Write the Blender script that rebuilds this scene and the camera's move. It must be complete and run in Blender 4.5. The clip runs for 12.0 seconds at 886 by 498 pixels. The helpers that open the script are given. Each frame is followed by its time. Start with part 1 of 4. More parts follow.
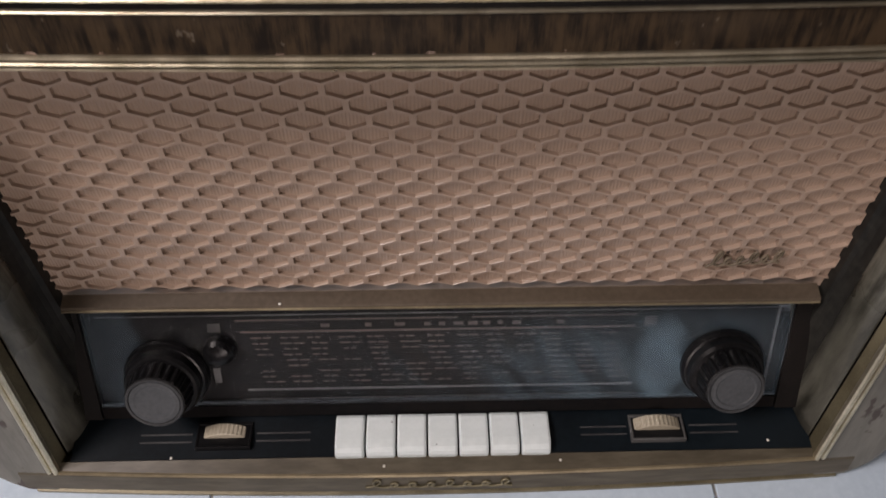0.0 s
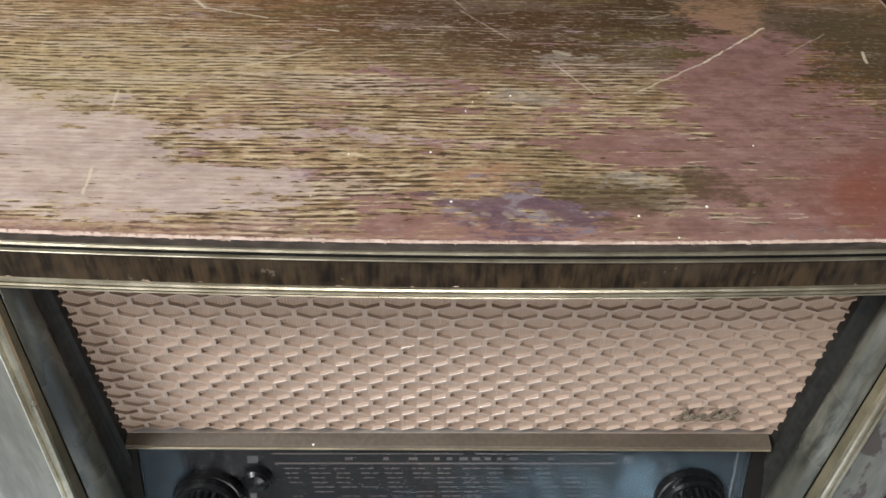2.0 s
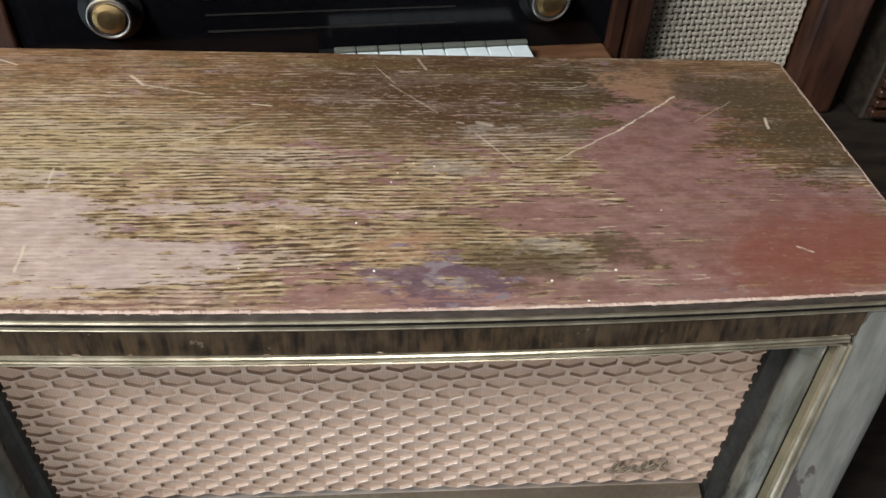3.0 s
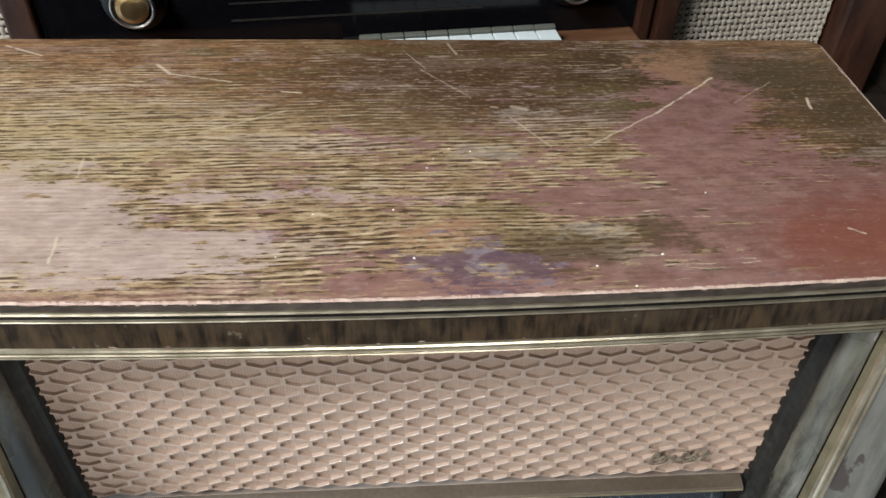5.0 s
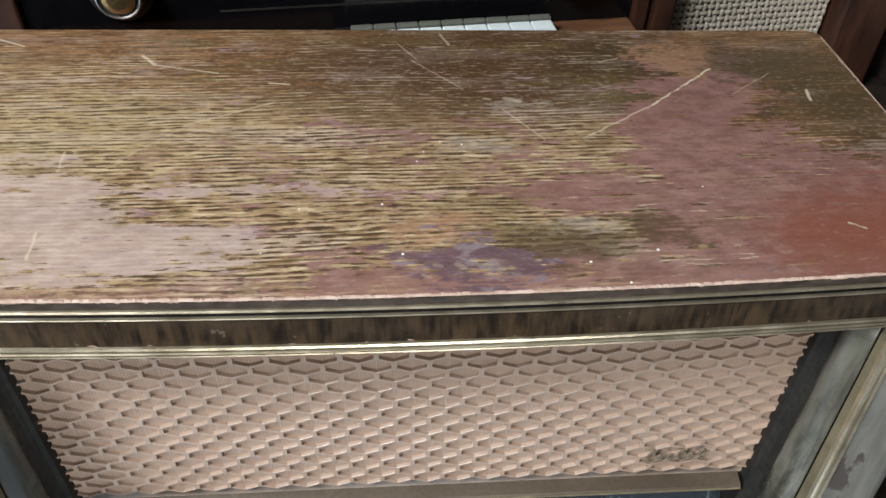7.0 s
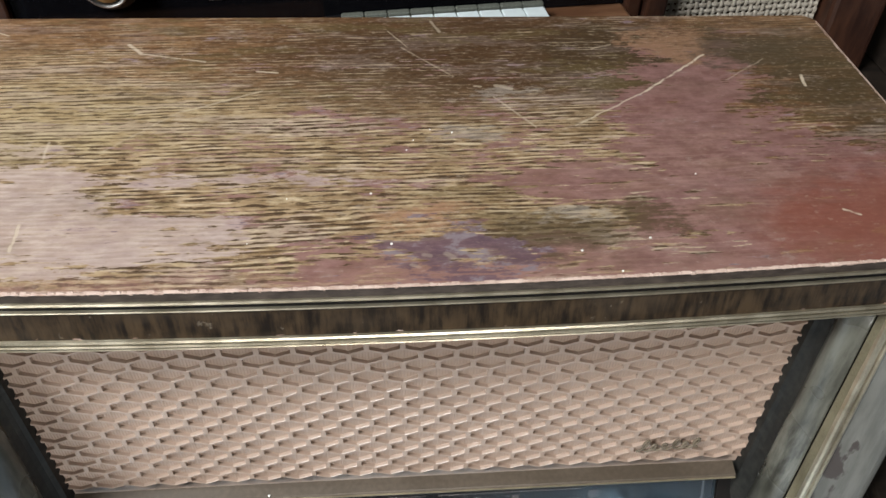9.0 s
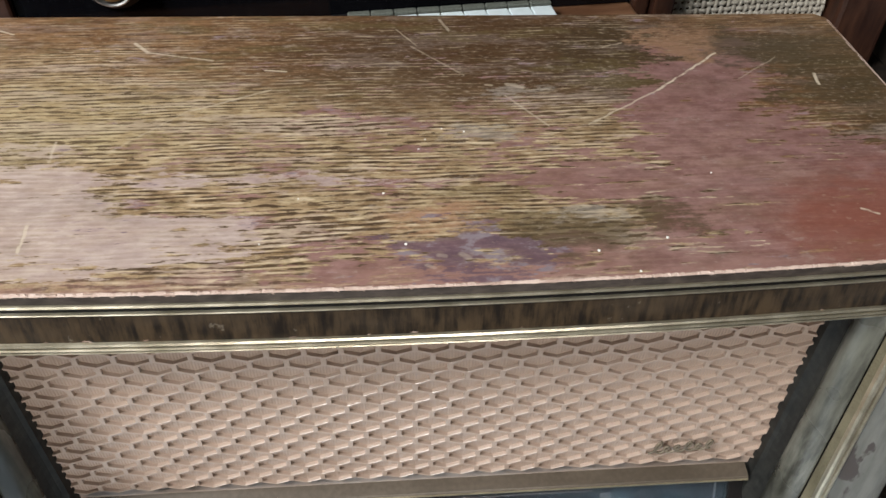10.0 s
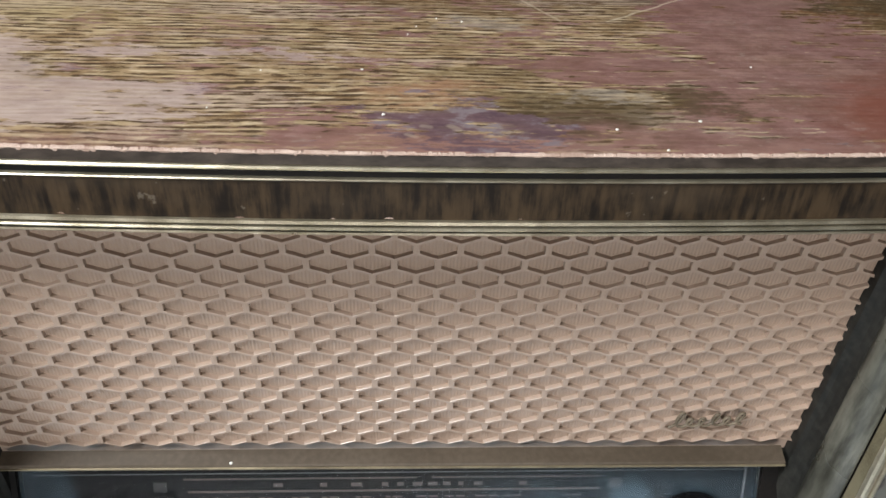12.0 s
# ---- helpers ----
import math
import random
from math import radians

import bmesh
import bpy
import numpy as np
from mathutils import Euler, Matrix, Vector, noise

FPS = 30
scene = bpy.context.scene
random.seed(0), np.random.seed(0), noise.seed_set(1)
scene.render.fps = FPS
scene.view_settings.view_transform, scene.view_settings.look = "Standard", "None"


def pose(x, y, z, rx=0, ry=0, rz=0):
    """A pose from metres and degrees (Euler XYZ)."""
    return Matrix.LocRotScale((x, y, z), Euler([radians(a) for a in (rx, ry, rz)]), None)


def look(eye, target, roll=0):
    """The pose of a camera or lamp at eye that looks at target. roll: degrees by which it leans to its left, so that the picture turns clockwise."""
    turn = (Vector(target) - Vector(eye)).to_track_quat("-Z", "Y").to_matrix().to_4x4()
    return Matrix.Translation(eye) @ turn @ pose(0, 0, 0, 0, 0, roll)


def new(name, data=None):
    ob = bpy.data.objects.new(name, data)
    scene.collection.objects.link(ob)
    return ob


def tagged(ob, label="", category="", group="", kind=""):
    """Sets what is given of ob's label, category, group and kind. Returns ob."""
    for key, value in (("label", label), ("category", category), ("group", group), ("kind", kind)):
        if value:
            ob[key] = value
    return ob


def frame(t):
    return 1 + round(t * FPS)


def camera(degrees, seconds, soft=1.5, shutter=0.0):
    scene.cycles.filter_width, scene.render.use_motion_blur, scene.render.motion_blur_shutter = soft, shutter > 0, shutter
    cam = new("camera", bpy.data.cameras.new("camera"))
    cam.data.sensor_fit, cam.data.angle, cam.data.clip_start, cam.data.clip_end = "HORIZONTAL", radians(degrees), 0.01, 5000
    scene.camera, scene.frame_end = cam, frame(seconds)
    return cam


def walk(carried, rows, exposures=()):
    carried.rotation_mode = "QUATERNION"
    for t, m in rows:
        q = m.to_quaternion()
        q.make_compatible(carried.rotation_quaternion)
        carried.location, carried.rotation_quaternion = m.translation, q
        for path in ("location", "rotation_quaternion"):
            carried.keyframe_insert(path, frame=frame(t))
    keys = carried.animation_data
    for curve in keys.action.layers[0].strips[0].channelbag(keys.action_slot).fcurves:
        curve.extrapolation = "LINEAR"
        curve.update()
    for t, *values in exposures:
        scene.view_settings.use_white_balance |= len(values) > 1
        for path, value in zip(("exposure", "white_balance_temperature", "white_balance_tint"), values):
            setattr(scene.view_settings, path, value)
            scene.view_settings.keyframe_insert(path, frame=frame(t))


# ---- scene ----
# ---- camera ----
cam = camera(58.5, 12.0, soft=1.5, shutter=0.3)
PATH = [
    (0, (-0.013, -0.31, 0.602), (0.022, 0.997, -0.911), 0.3),
    (0.5, (-0.013, -0.312, 0.656), (0.032, 1.021, -0.834), 0.9),
    (1, (-0.011, -0.315, 0.683), (0.045, 1.023, -0.802), 1.2),
    (1.5, (-0.015, -0.312, 0.722), (0.045, 1.086, -0.707), 1.6),
    (2, (-0.034, -0.319, 0.736), (0.031, 1.086, -0.686), 2.4),
    (2.5, (-0.018, -0.321, 0.75), (0.058, 1.102, -0.653), 2.6),
    (2.7, (-0.006, -0.327, 0.762), (0.137, 1.146, -0.584), 3.6),
    (4.3, (-0.03, -0.33, 0.755), (0.11, 1.172, -0.558), 2.0),
    (4.5, (-0.03, -0.325, 0.755), (0.097, 1.165, -0.573), 1.9),
    (5, (-0.026, -0.321, 0.748), (0.097, 1.158, -0.593), 1.8),
    (5.5, (-0.024, -0.319, 0.747), (0.101, 1.148, -0.606), 1.9),
    (6, (-0.025, -0.315, 0.746), (0.099, 1.153, -0.607), 1.9),
    (6.5, (-0.022, -0.312, 0.743), (0.103, 1.156, -0.609), 1.9),
    (8.5, (-0.017, -0.309, 0.737), (0.113, 1.145, -0.63), 1.7),
    (9, (-0.014, -0.307, 0.736), (0.115, 1.143, -0.635), 1.6),
    (9.5, (-0.018, -0.306, 0.734), (0.113, 1.146, -0.636), 1.5),
    (10, (-0.024, -0.302, 0.731), (0.113, 1.15, -0.638), 1.7),
    (10.5, (-0.019, -0.299, 0.715), (0.115, 1.127, -0.681), 1.7),
    (11, (-0.01, -0.299, 0.677), (0.105, 1.119, -0.728), 1.3),
    (11.5, (-0.009, -0.3, 0.64), (0.11, 1.189, -0.69), 2.5),
    (12, (-0.006, -0.302, 0.609), (0.104, 1.249, -0.648), 2.9),
]
EXPOSURES = [(0, -1.04, 7550, 26), (0.5, -0.62, 6950, 17), (1, -0.25, 6900, 13), (1.6, -0.08, 6650, 10.5), (3, 0.0, 6600, 10.5), (10, 0.0, 6600, 10.5), (11, -0.08, 6700, 10.5), (12, -0.08, 6650, 10.5)]
walk(cam, [(t, look(eye, target, roll)) for t, eye, target, roll in PATH], EXPOSURES)

# ---- world and light ----
world = bpy.data.worlds.new("sky")
scene.world = world
world.use_nodes = True
wt = world.node_tree
sky = wt.nodes.new("ShaderNodeTexSky")
sky.sky_type, sky.sun_disc = "NISHITA", False
sky.sun_elevation, sky.sun_rotation = radians(40), radians(200)
wt.links.new(sky.outputs[0], wt.nodes["Background"].inputs[0])
wt.nodes["Background"].inputs[1].default_value = 0.1


def area_lamp(name, eye, target, sx, sy, watts, colour):
    data = bpy.data.lights.new(name, "AREA")
    data.shape, data.size, data.size_y, data.energy, data.color = "RECTANGLE", sx, sy, watts, colour
    ob = new(name, data)
    ob.matrix_world = look(eye, target)
    return ob


# unseen daylight: a roof light overhead, plus an added low fill from the south
area_lamp("roof_light_daylight", (-1.80, -1.08, 2.60), (-1.6, -0.95, 0.0), 1.0, 0.9, 181, (0.93, 0.97, 1.0))
area_lamp("low_front_fill", (0.0, -2.03, 0.32), (0.0, 0.0, 0.30), 1.0, 0.50, 25, (0.97, 0.985, 1.0))


# ---- materials ----
class Nodes:
    """Short hand for a material's node tree."""

    def __init__(self, name):
        self.m = bpy.data.materials.new(name)
        self.m.use_nodes = True
        self.t = self.m.node_tree
        self.b = self.t.nodes["Principled BSDF"]
        self.xyz = None

    def put(self, socket, v):
        if isinstance(v, bpy.types.NodeSocket):
            self.t.links.new(v, socket)
        elif v is not None:
            if isinstance(v, (tuple, list)) and len(v) == 3 and socket.type == "RGBA":
                v = (*v, 1)
            socket.default_value = v

    def coords(self):
        if self.xyz is None:
            self.xyz = self.t.nodes.new("ShaderNodeTexCoord").outputs["Object"]
        return self.xyz

    def scaled(self, s, shift=(0, 0, 0), turn=0.0):
        n = self.t.nodes.new("ShaderNodeMapping")
        self.put(n.inputs[0], self.coords())
        n.inputs[1].default_value, n.inputs[3].default_value = shift, s
        n.inputs[2].default_value = (0, 0, turn)
        return n.outputs[0]

    def join(self, x, y, z):
        n = self.t.nodes.new("ShaderNodeCombineXYZ")
        for i, v in enumerate((x, y, z)):
            self.put(n.inputs[i], v)
        return n.outputs[0]

    def noise(self, s, detail=4, rough=0.6, shift=(0, 0, 0), distort=0.0, vector=None):
        n = self.t.nodes.new("ShaderNodeTexNoise")
        self.put(n.inputs["Vector"], self.scaled(s, shift) if vector is None else vector)
        n.inputs["Scale"].default_value = 1
        n.inputs["Detail"].default_value, n.inputs["Roughness"].default_value = detail, rough
        n.inputs["Distortion"].default_value = distort
        return n.outputs["Fac"]

    def math(self, op, a, b=None, c=None, clamp=False):
        n = self.t.nodes.new("ShaderNodeMath")
        n.operation, n.use_clamp = op, clamp
        for i, v in enumerate((a, b, c)):
            self.put(n.inputs[i], v)
        return n.outputs[0]

    def ramp(self, f, a, b):
        """0 below a, 1 above b, smooth between; falls where a is above b."""
        n = self.t.nodes.new("ShaderNodeMapRange")
        n.interpolation_type = "SMOOTHSTEP"
        lo, hi = min(a, b), max(a, b)
        for i, v in enumerate((f, lo, hi, 0.0 if a < b else 1.0, 1.0 if a < b else 0.0)):
            self.put(n.inputs[i], v)
        return n.outputs[0]

    def mix(self, f, a, b, kind="MIX"):
        n = self.t.nodes.new("ShaderNodeMix")
        n.data_type, n.blend_type = "RGBA", kind
        self.put(n.inputs[0], f), self.put(n.inputs[6], a), self.put(n.inputs[7], b)
        return n.outputs[2]

    def lerp(self, f, a, b):
        n = self.t.nodes.new("ShaderNodeMix")
        self.put(n.inputs[0], f), self.put(n.inputs[2], a), self.put(n.inputs[3], b)
        return n.outputs[0]

    def split(self):
        n = self.t.nodes.new("ShaderNodeSeparateXYZ")
        self.put(n.inputs[0], self.coords())
        return n.outputs

    def bump(self, h, strength=0.3, dist=0.001):
        n = self.t.nodes.new("ShaderNodeBump")
        n.inputs["Strength"].default_value, n.inputs["Distance"].default_value = strength, dist
        self.put(n.inputs["Height"], h)
        self.put(self.b.inputs["Normal"], n.outputs[0])

    def random(self):
        return self.t.nodes.new("ShaderNodeObjectInfo").outputs["Random"]

    def done(self, colour=None, rough=None, metal=None, coat=None, spec=None):
        for key, v in (("Base Color", colour), ("Roughness", rough), ("Metallic", metal), ("Coat Weight", coat), ("Specular IOR Level", spec)):
            self.put(self.b.inputs[key], v)
        return self.m


def plain(name, a, b, rough, grain=60.0, metal=0.0, bump=0.1, spread=0.12, spec=0.4):
    """Two tones mixed by a coarse and a fine noise."""
    n = Nodes(name)
    coarse, fine = n.noise((grain / 6,) * 3, 3), n.noise((grain * 6,) * 3, 2, shift=(3, 1, 7))
    f = n.math("MULTIPLY_ADD", fine, 0.4, n.math("MULTIPLY", coarse, 0.7))
    f = n.ramp(f, 0.38, 0.72)
    n.bump(fine, bump, 0.0006)
    return n.done(n.mix(f, a, b), n.math("MULTIPLY_ADD", coarse, spread * 2, rough - spread), metal, spec=spec)


def wood(name, dark, light, grain, rough=0.45, worn=None, amount=0.5, bump=0.25, spec=0.3):
    """grain: how often the figure changes along x, y, z. worn: colour of patches where the finish has gone."""
    n = Nodes(name)
    fine = n.noise(grain, 5, 0.65)
    slow = n.noise((9, 9, 9), 3, shift=(2, 5, 1))
    c = n.mix(n.ramp(fine, 0.34, 0.68), dark, light)
    c = n.mix(n.math("MULTIPLY", n.ramp(slow, 0.45, 0.75), 0.6), c, dark)
    r = n.math("MULTIPLY_ADD", slow, 0.25, rough - 0.12)
    if worn:
        w = n.ramp(n.math("MULTIPLY_ADD", fine, 0.25, n.noise((26, 26, 15), 4, shift=(8, 2, 4))), 0.74 - 0.22 * amount, 0.78 - 0.22 * amount)
        c, r = n.mix(w, c, worn), n.lerp(w, r, rough + 0.12)
    n.bump(fine, bump, 0.0005)
    return n.done(c, r, spec=spec)


def segment(n, ax, ay, bx, by, wide, x, y):
    """1 along the line from a to b, 0 beside it."""
    dx, dy = bx - ax, by - ay
    ll = dx * dx + dy * dy
    px, py = n.math("SUBTRACT", x, ax), n.math("SUBTRACT", y, ay)
    h = n.math("MULTIPLY_ADD", px, dx / ll, n.math("MULTIPLY", py, dy / ll), clamp=True)
    ex = n.math("SUBTRACT", px, n.math("MULTIPLY", h, dx))
    ey = n.math("SUBTRACT", py, n.math("MULTIPLY", h, dy))
    d = n.math("SQRT", n.math("ADD", n.math("MULTIPLY", ex, ex), n.math("MULTIPLY", ey, ey)))
    return n.ramp(d, wide, wide * 0.35)


def blot(n, cx, cy, rx, ry, x, y, turn=0.0, soft=0.5):
    """1 inside an ellipse whose edge is broken by x, y being shaken beforehand."""
    c, s = math.cos(turn), math.sin(turn)
    px, py = n.math("SUBTRACT", x, cx), n.math("SUBTRACT", y, cy)
    u = n.math("MULTIPLY_ADD", px, c / rx, n.math("MULTIPLY", py, s / rx))
    v = n.math("MULTIPLY_ADD", px, -s / ry, n.math("MULTIPLY", py, c / ry))
    d = n.math("SQRT", n.math("ADD", n.math("MULTIPLY", u, u), n.math("MULTIPLY", v, v)))
    return n.ramp(d, 1 + soft * 0.5, 1 - soft * 0.5)


def top_wood():
    """Worn veneer of the lid: pale scraped grain over dark pores, with patches of old red and violet varnish."""
    n = Nodes("worn_veneer")
    x, y, z = n.split()
    # pores: short dark dashes along x
    wave = n.math("MULTIPLY_ADD", n.math("SUBTRACT", n.noise((11, 14, 3), 2, 0.5, shift=(17, 5, 0)), 0.5), 0.006, y)
    phase = n.math("MULTIPLY_ADD", n.noise((7, 60, 3), 3, 0.55, shift=(4, 19, 0)), 20.0, n.math("MULTIPLY", wave, 2 * math.pi * 230))
    lines = n.math("SINE", phase)
    broken = n.noise((80, 330, 3), 3, 0.5, shift=(14, 2, 0))
    glint = n.math("MULTIPLY", lines, -1.0)
    mottle = n.noise((60, 110, 3), 4, 0.65, shift=(8, 1, 0))
    slow = n.noise((7, 16, 3), 3, 0.55, shift=(1, 3, 0))
    mid = n.noise((22, 48, 3), 4, 0.6, shift=(6, 2, 0))
    streak = n.noise((30, 190, 3), 4, 0.6, shift=(2, 8, 0))
    torn = n.noise((55, 380, 3), 3, 0.6, shift=(21, 3, 0))
    sx = n.math("MULTIPLY_ADD", n.math("SUBTRACT", n.noise((24, 45, 3), 6, 0.72, shift=(9, 4, 0)), 0.5), 0.12, x)
    sy = n.math("MULTIPLY_ADD", n.math("SUBTRACT", n.noise((20, 60, 3), 6, 0.72, shift=(3, 7, 0)), 0.5), 0.085, y)
    fx = n.math("MULTIPLY_ADD", n.math("SUBTRACT", torn, 0.5), 0.05, sx)
    fy = n.math("MULTIPLY_ADD", n.math("SUBTRACT", torn, 0.5), 0.022, sy)
    tan = n.mix(n.ramp(streak, 0.3, 0.7), (0.205, 0.124, 0.056), (0.385, 0.266, 0.148))
    tan = n.mix(n.math("MULTIPLY", n.ramp(mid, 0.5, 0.75), 0.6), tan, (0.15, 0.078, 0.036))
    c = n.mix(n.math("MULTIPLY", n.ramp(mottle, 0.50, 0.60), 0.45), tan, (0.52, 0.40, 0.235))
    # darkening painted into the colour, browner towards the back and the right
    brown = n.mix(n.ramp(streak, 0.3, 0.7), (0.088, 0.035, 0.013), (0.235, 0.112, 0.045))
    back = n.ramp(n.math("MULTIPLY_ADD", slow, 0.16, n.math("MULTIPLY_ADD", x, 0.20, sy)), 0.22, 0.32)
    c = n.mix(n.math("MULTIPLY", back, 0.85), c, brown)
    c = n.mix(n.math("MULTIPLY", blot(n, 0.08, 0.255, 0.19, 0.085, sx, sy, soft=1.0), 0.85), c, (0.060, 0.030, 0.013))
    c = n.mix(n.math("MULTIPLY", blot(n, 0.165, 0.24, 0.06, 0.055, sx, sy), 0.8), c, (0.062, 0.038, 0.018))
    c = n.mix(n.math("MULTIPLY", blot(n, 0.31, 0.18, 0.075, 0.10, sx, sy, soft=0.9), 0.85), c, n.mix(n.ramp(mid, 0.35, 0.6), (0.052, 0.033, 0.016), brown))
    # thin pinkish bloom and olive stains between
    bloom = n.ramp(n.math("MULTIPLY_ADD", torn, 0.16, n.noise((10, 48, 3), 5, 0.65, shift=(31, 6, 0))), 0.62, 0.66)
    c = n.mix(n.math("MULTIPLY", bloom, n.math("MULTIPLY_ADD", back, -0.3, 0.45)), c, (0.43, 0.335, 0.29))
    olive = n.ramp(n.math("MULTIPLY_ADD", torn, 0.16, n.noise((9, 34, 3), 5, 0.65, shift=(3, 26, 0))), 0.63, 0.68)
    c = n.mix(n.math("MULTIPLY", olive, 0.5), c, (0.13, 0.092, 0.036))
    # pores show where the varnish is gone
    clear = n.ramp(n.math("MULTIPLY_ADD", slow, 0.5, n.math("MULTIPLY", mid, 0.5)), 0.34, 0.52)
    pores = n.ramp(n.math("MULTIPLY_ADD", n.math("SUBTRACT", broken, 0.5), 6.5, lines), 0.20, 0.75)
    pores = n.math("MULTIPLY", pores, n.math("MULTIPLY_ADD", clear, 0.35, 0.70))
    pores = n.math("MULTIPLY", pores, n.math("MULTIPLY_ADD", back, -0.7, 1.0))
    c = n.mix(n.math("MULTIPLY", n.math("MULTIPLY", n.ramp(glint, 0.2, 0.9), n.ramp(n.noise((60, 340, 3), 2, 0.5, shift=(3, 31, 0)), 0.42, 0.58)), n.math("MULTIPLY_ADD", back, -0.5, n.math("MULTIPLY_ADD", n.ramp(mid, 0.42, 0.58), 0.45, 0.35))), c, (0.64, 0.51, 0.345))
    # old varnish, with its own gloss; its edges are torn along the grain
    rag = n.noise((20, 62, 3), 5, 0.62, shift=(51, 17, 0))
    tear = n.math("MULTIPLY_ADD", n.math("SUBTRACT", torn, 0.5), 1.7, n.math("MULTIPLY", n.math("SUBTRACT", rag, 0.5), 2.6))

    def peeled(mask, at=0.5):
        return n.ramp(n.math("ADD", mask, tear), at - 0.08, at + 0.08)

    pink = blot(n, 0.205, 0.165, 0.055, 0.115, sx, sy, turn=-0.35, soft=1.1)
    pink = n.math("MAXIMUM", pink, n.math("MULTIPLY", blot(n, 0.165, 0.095, 0.12, 0.034, sx, sy, soft=1.1), 0.8))
    pink = n.math("MAXIMUM", pink, blot(n, 0.24, 0.07, 0.11, 0.070, sx, sy, turn=0.2, soft=1.0))
    pink = n.math("MAXIMUM", pink, n.math("MULTIPLY", blot(n, 0.11, 0.016, 0.22, 0.026, sx, sy, soft=1.1), 0.8))
    pink = n.math("MAXIMUM", pink, n.math("MULTIPLY", blot(n, -0.02, 0.115, 0.22, 0.10, sx, sy, soft=1.6), 0.34))
    pink = peeled(pink, 0.56)
    left = blot(n, -0.290, 0.075, 0.090, 0.066, fx, fy, soft=0.9)
    left = n.math("MAXIMUM", left, n.math("MULTIPLY", blot(n, -0.19, 0.040, 0.085, 0.022, fx, fy, soft=0.9), 0.9))
    left = n.math("MAXIMUM", left, n.math("MULTIPLY", blot(n, -0.16, 0.10, 0.14, 0.007, fx, fy, soft=1.0), 0.5))
    left = peeled(left, 0.52)
    edge = n.ramp(n.math("MULTIPLY_ADD", slow, 0.03, sy), 0.035, 0.012)
    red = blot(n, 0.295, 0.045, 0.085, 0.042, sx, sy, turn=0.15, soft=1.0)
    tanspot = blot(n, 0.215, 0.262, 0.026, 0.028, sx, sy, soft=0.6)
    green = blot(n, 0.268, 0.252, 0.042, 0.026, sx, sy, turn=-0.25, soft=0.6)
    darks = n.math("MAXIMUM", blot(n, 0.085, 0.040, 0.040, 0.018, fx, fy, soft=0.9), n.math("MAXIMUM", blot(n, 0.145, 0.050, 0.022, 0.014, fx, fy, soft=0.9), blot(n, 0.33, 0.22, 0.05, 0.07, fx, fy, soft=0.9)))
    green2 = blot(n, -0.27, 0.17, 0.13, 0.045, sx, sy, soft=1.2)
    violet = peeled(blot(n, 0.030, 0.025, 0.050, 0.022, fx, fy, turn=-0.12, soft=1.1), 0.55)
    fawn = blot(n, 0.006, 0.057, 0.03, 0.009, sx, sy, soft=0.7)
    grey = n.math("MAXIMUM", blot(n, 0.05, 0.141, 0.026, 0.010, fx, fy), n.math("MAXIMUM", blot(n, 0.072, 0.195, 0.018, 0.012, fx, fy), blot(n, 0.10, 0.06, 0.02, 0.008, fx, fy)))
    varnish = n.math("MAXIMUM", n.math("MAXIMUM", pink, n.math("MULTIPLY", left, 0.9)), n.math("MAXIMUM", red, violet))
    pores = n.math("MULTIPLY", pores, n.math("MULTIPLY_ADD", varnish, -0.87, 1.0))
    c = n.mix(pores, c, n.mix(n.ramp(broken, 0.45, 0.65), (0.118, 0.070, 0.032), (0.066, 0.035, 0.014)))
    c = n.mix(n.math("MULTIPLY", pink, n.math("MULTIPLY_ADD", mid, 0.5, 0.62)), c, n.mix(n.ramp(mottle, 0.3, 0.7), (0.172, 0.080, 0.070), (0.278, 0.146, 0.132)))
    c = n.mix(n.math("MULTIPLY", n.math("MULTIPLY", left, n.math("MULTIPLY_ADD", pores, -0.8, 1.0)), n.math("MULTIPLY_ADD", mid, 0.4, 0.55)), c, n.mix(n.ramp(mottle, 0.3, 0.7), (0.41, 0.305, 0.272), (0.50, 0.392, 0.355)))
    c = n.mix(n.math("MULTIPLY", edge, 0.6), c, (0.29, 0.155, 0.125))
    c = n.mix(n.math("MULTIPLY", red, n.math("MULTIPLY_ADD", mid, 0.6, 0.5)), c, (0.215, 0.066, 0.042))
    c = n.mix(n.math("MULTIPLY", tanspot, 0.85), c, (0.27, 0.15, 0.085))
    c = n.mix(n.math("MULTIPLY", green, 0.75), c, (0.06, 0.042, 0.022))
    c = n.mix(n.math("MULTIPLY", darks, 0.75), c, (0.075, 0.050, 0.022))
    c = n.mix(n.math("MULTIPLY", n.math("MULTIPLY", green2, n.math("MULTIPLY_ADD", pores, -0.7, 1.0)), n.math("MULTIPLY_ADD", mid, 0.6, 0.05)), c, (0.37, 0.285, 0.135))
    c = n.mix(n.math("MULTIPLY", fawn, 0.7), c, (0.36, 0.20, 0.11))
    c = n.mix(n.math("MULTIPLY", violet, n.math("MULTIPLY_ADD", mid, 0.6, 0.48)), c, n.mix(n.ramp(mottle, 0.3, 0.7), (0.095, 0.056, 0.075), (0.165, 0.105, 0.125)))
    c = n.mix(n.math("MULTIPLY", n.math("MULTIPLY", violet, n.ramp(mottle, 0.52, 0.60)), 0.5), c, (0.27, 0.245, 0.26))
    c = n.mix(n.math("MULTIPLY", grey, 0.42), c, (0.36, 0.315, 0.265))
    # dust, flecks and scratches
    flecks = n.ramp(n.noise((150, 260, 3), 2, 0.5, shift=(5, 5, 0)), 0.66, 0.74)
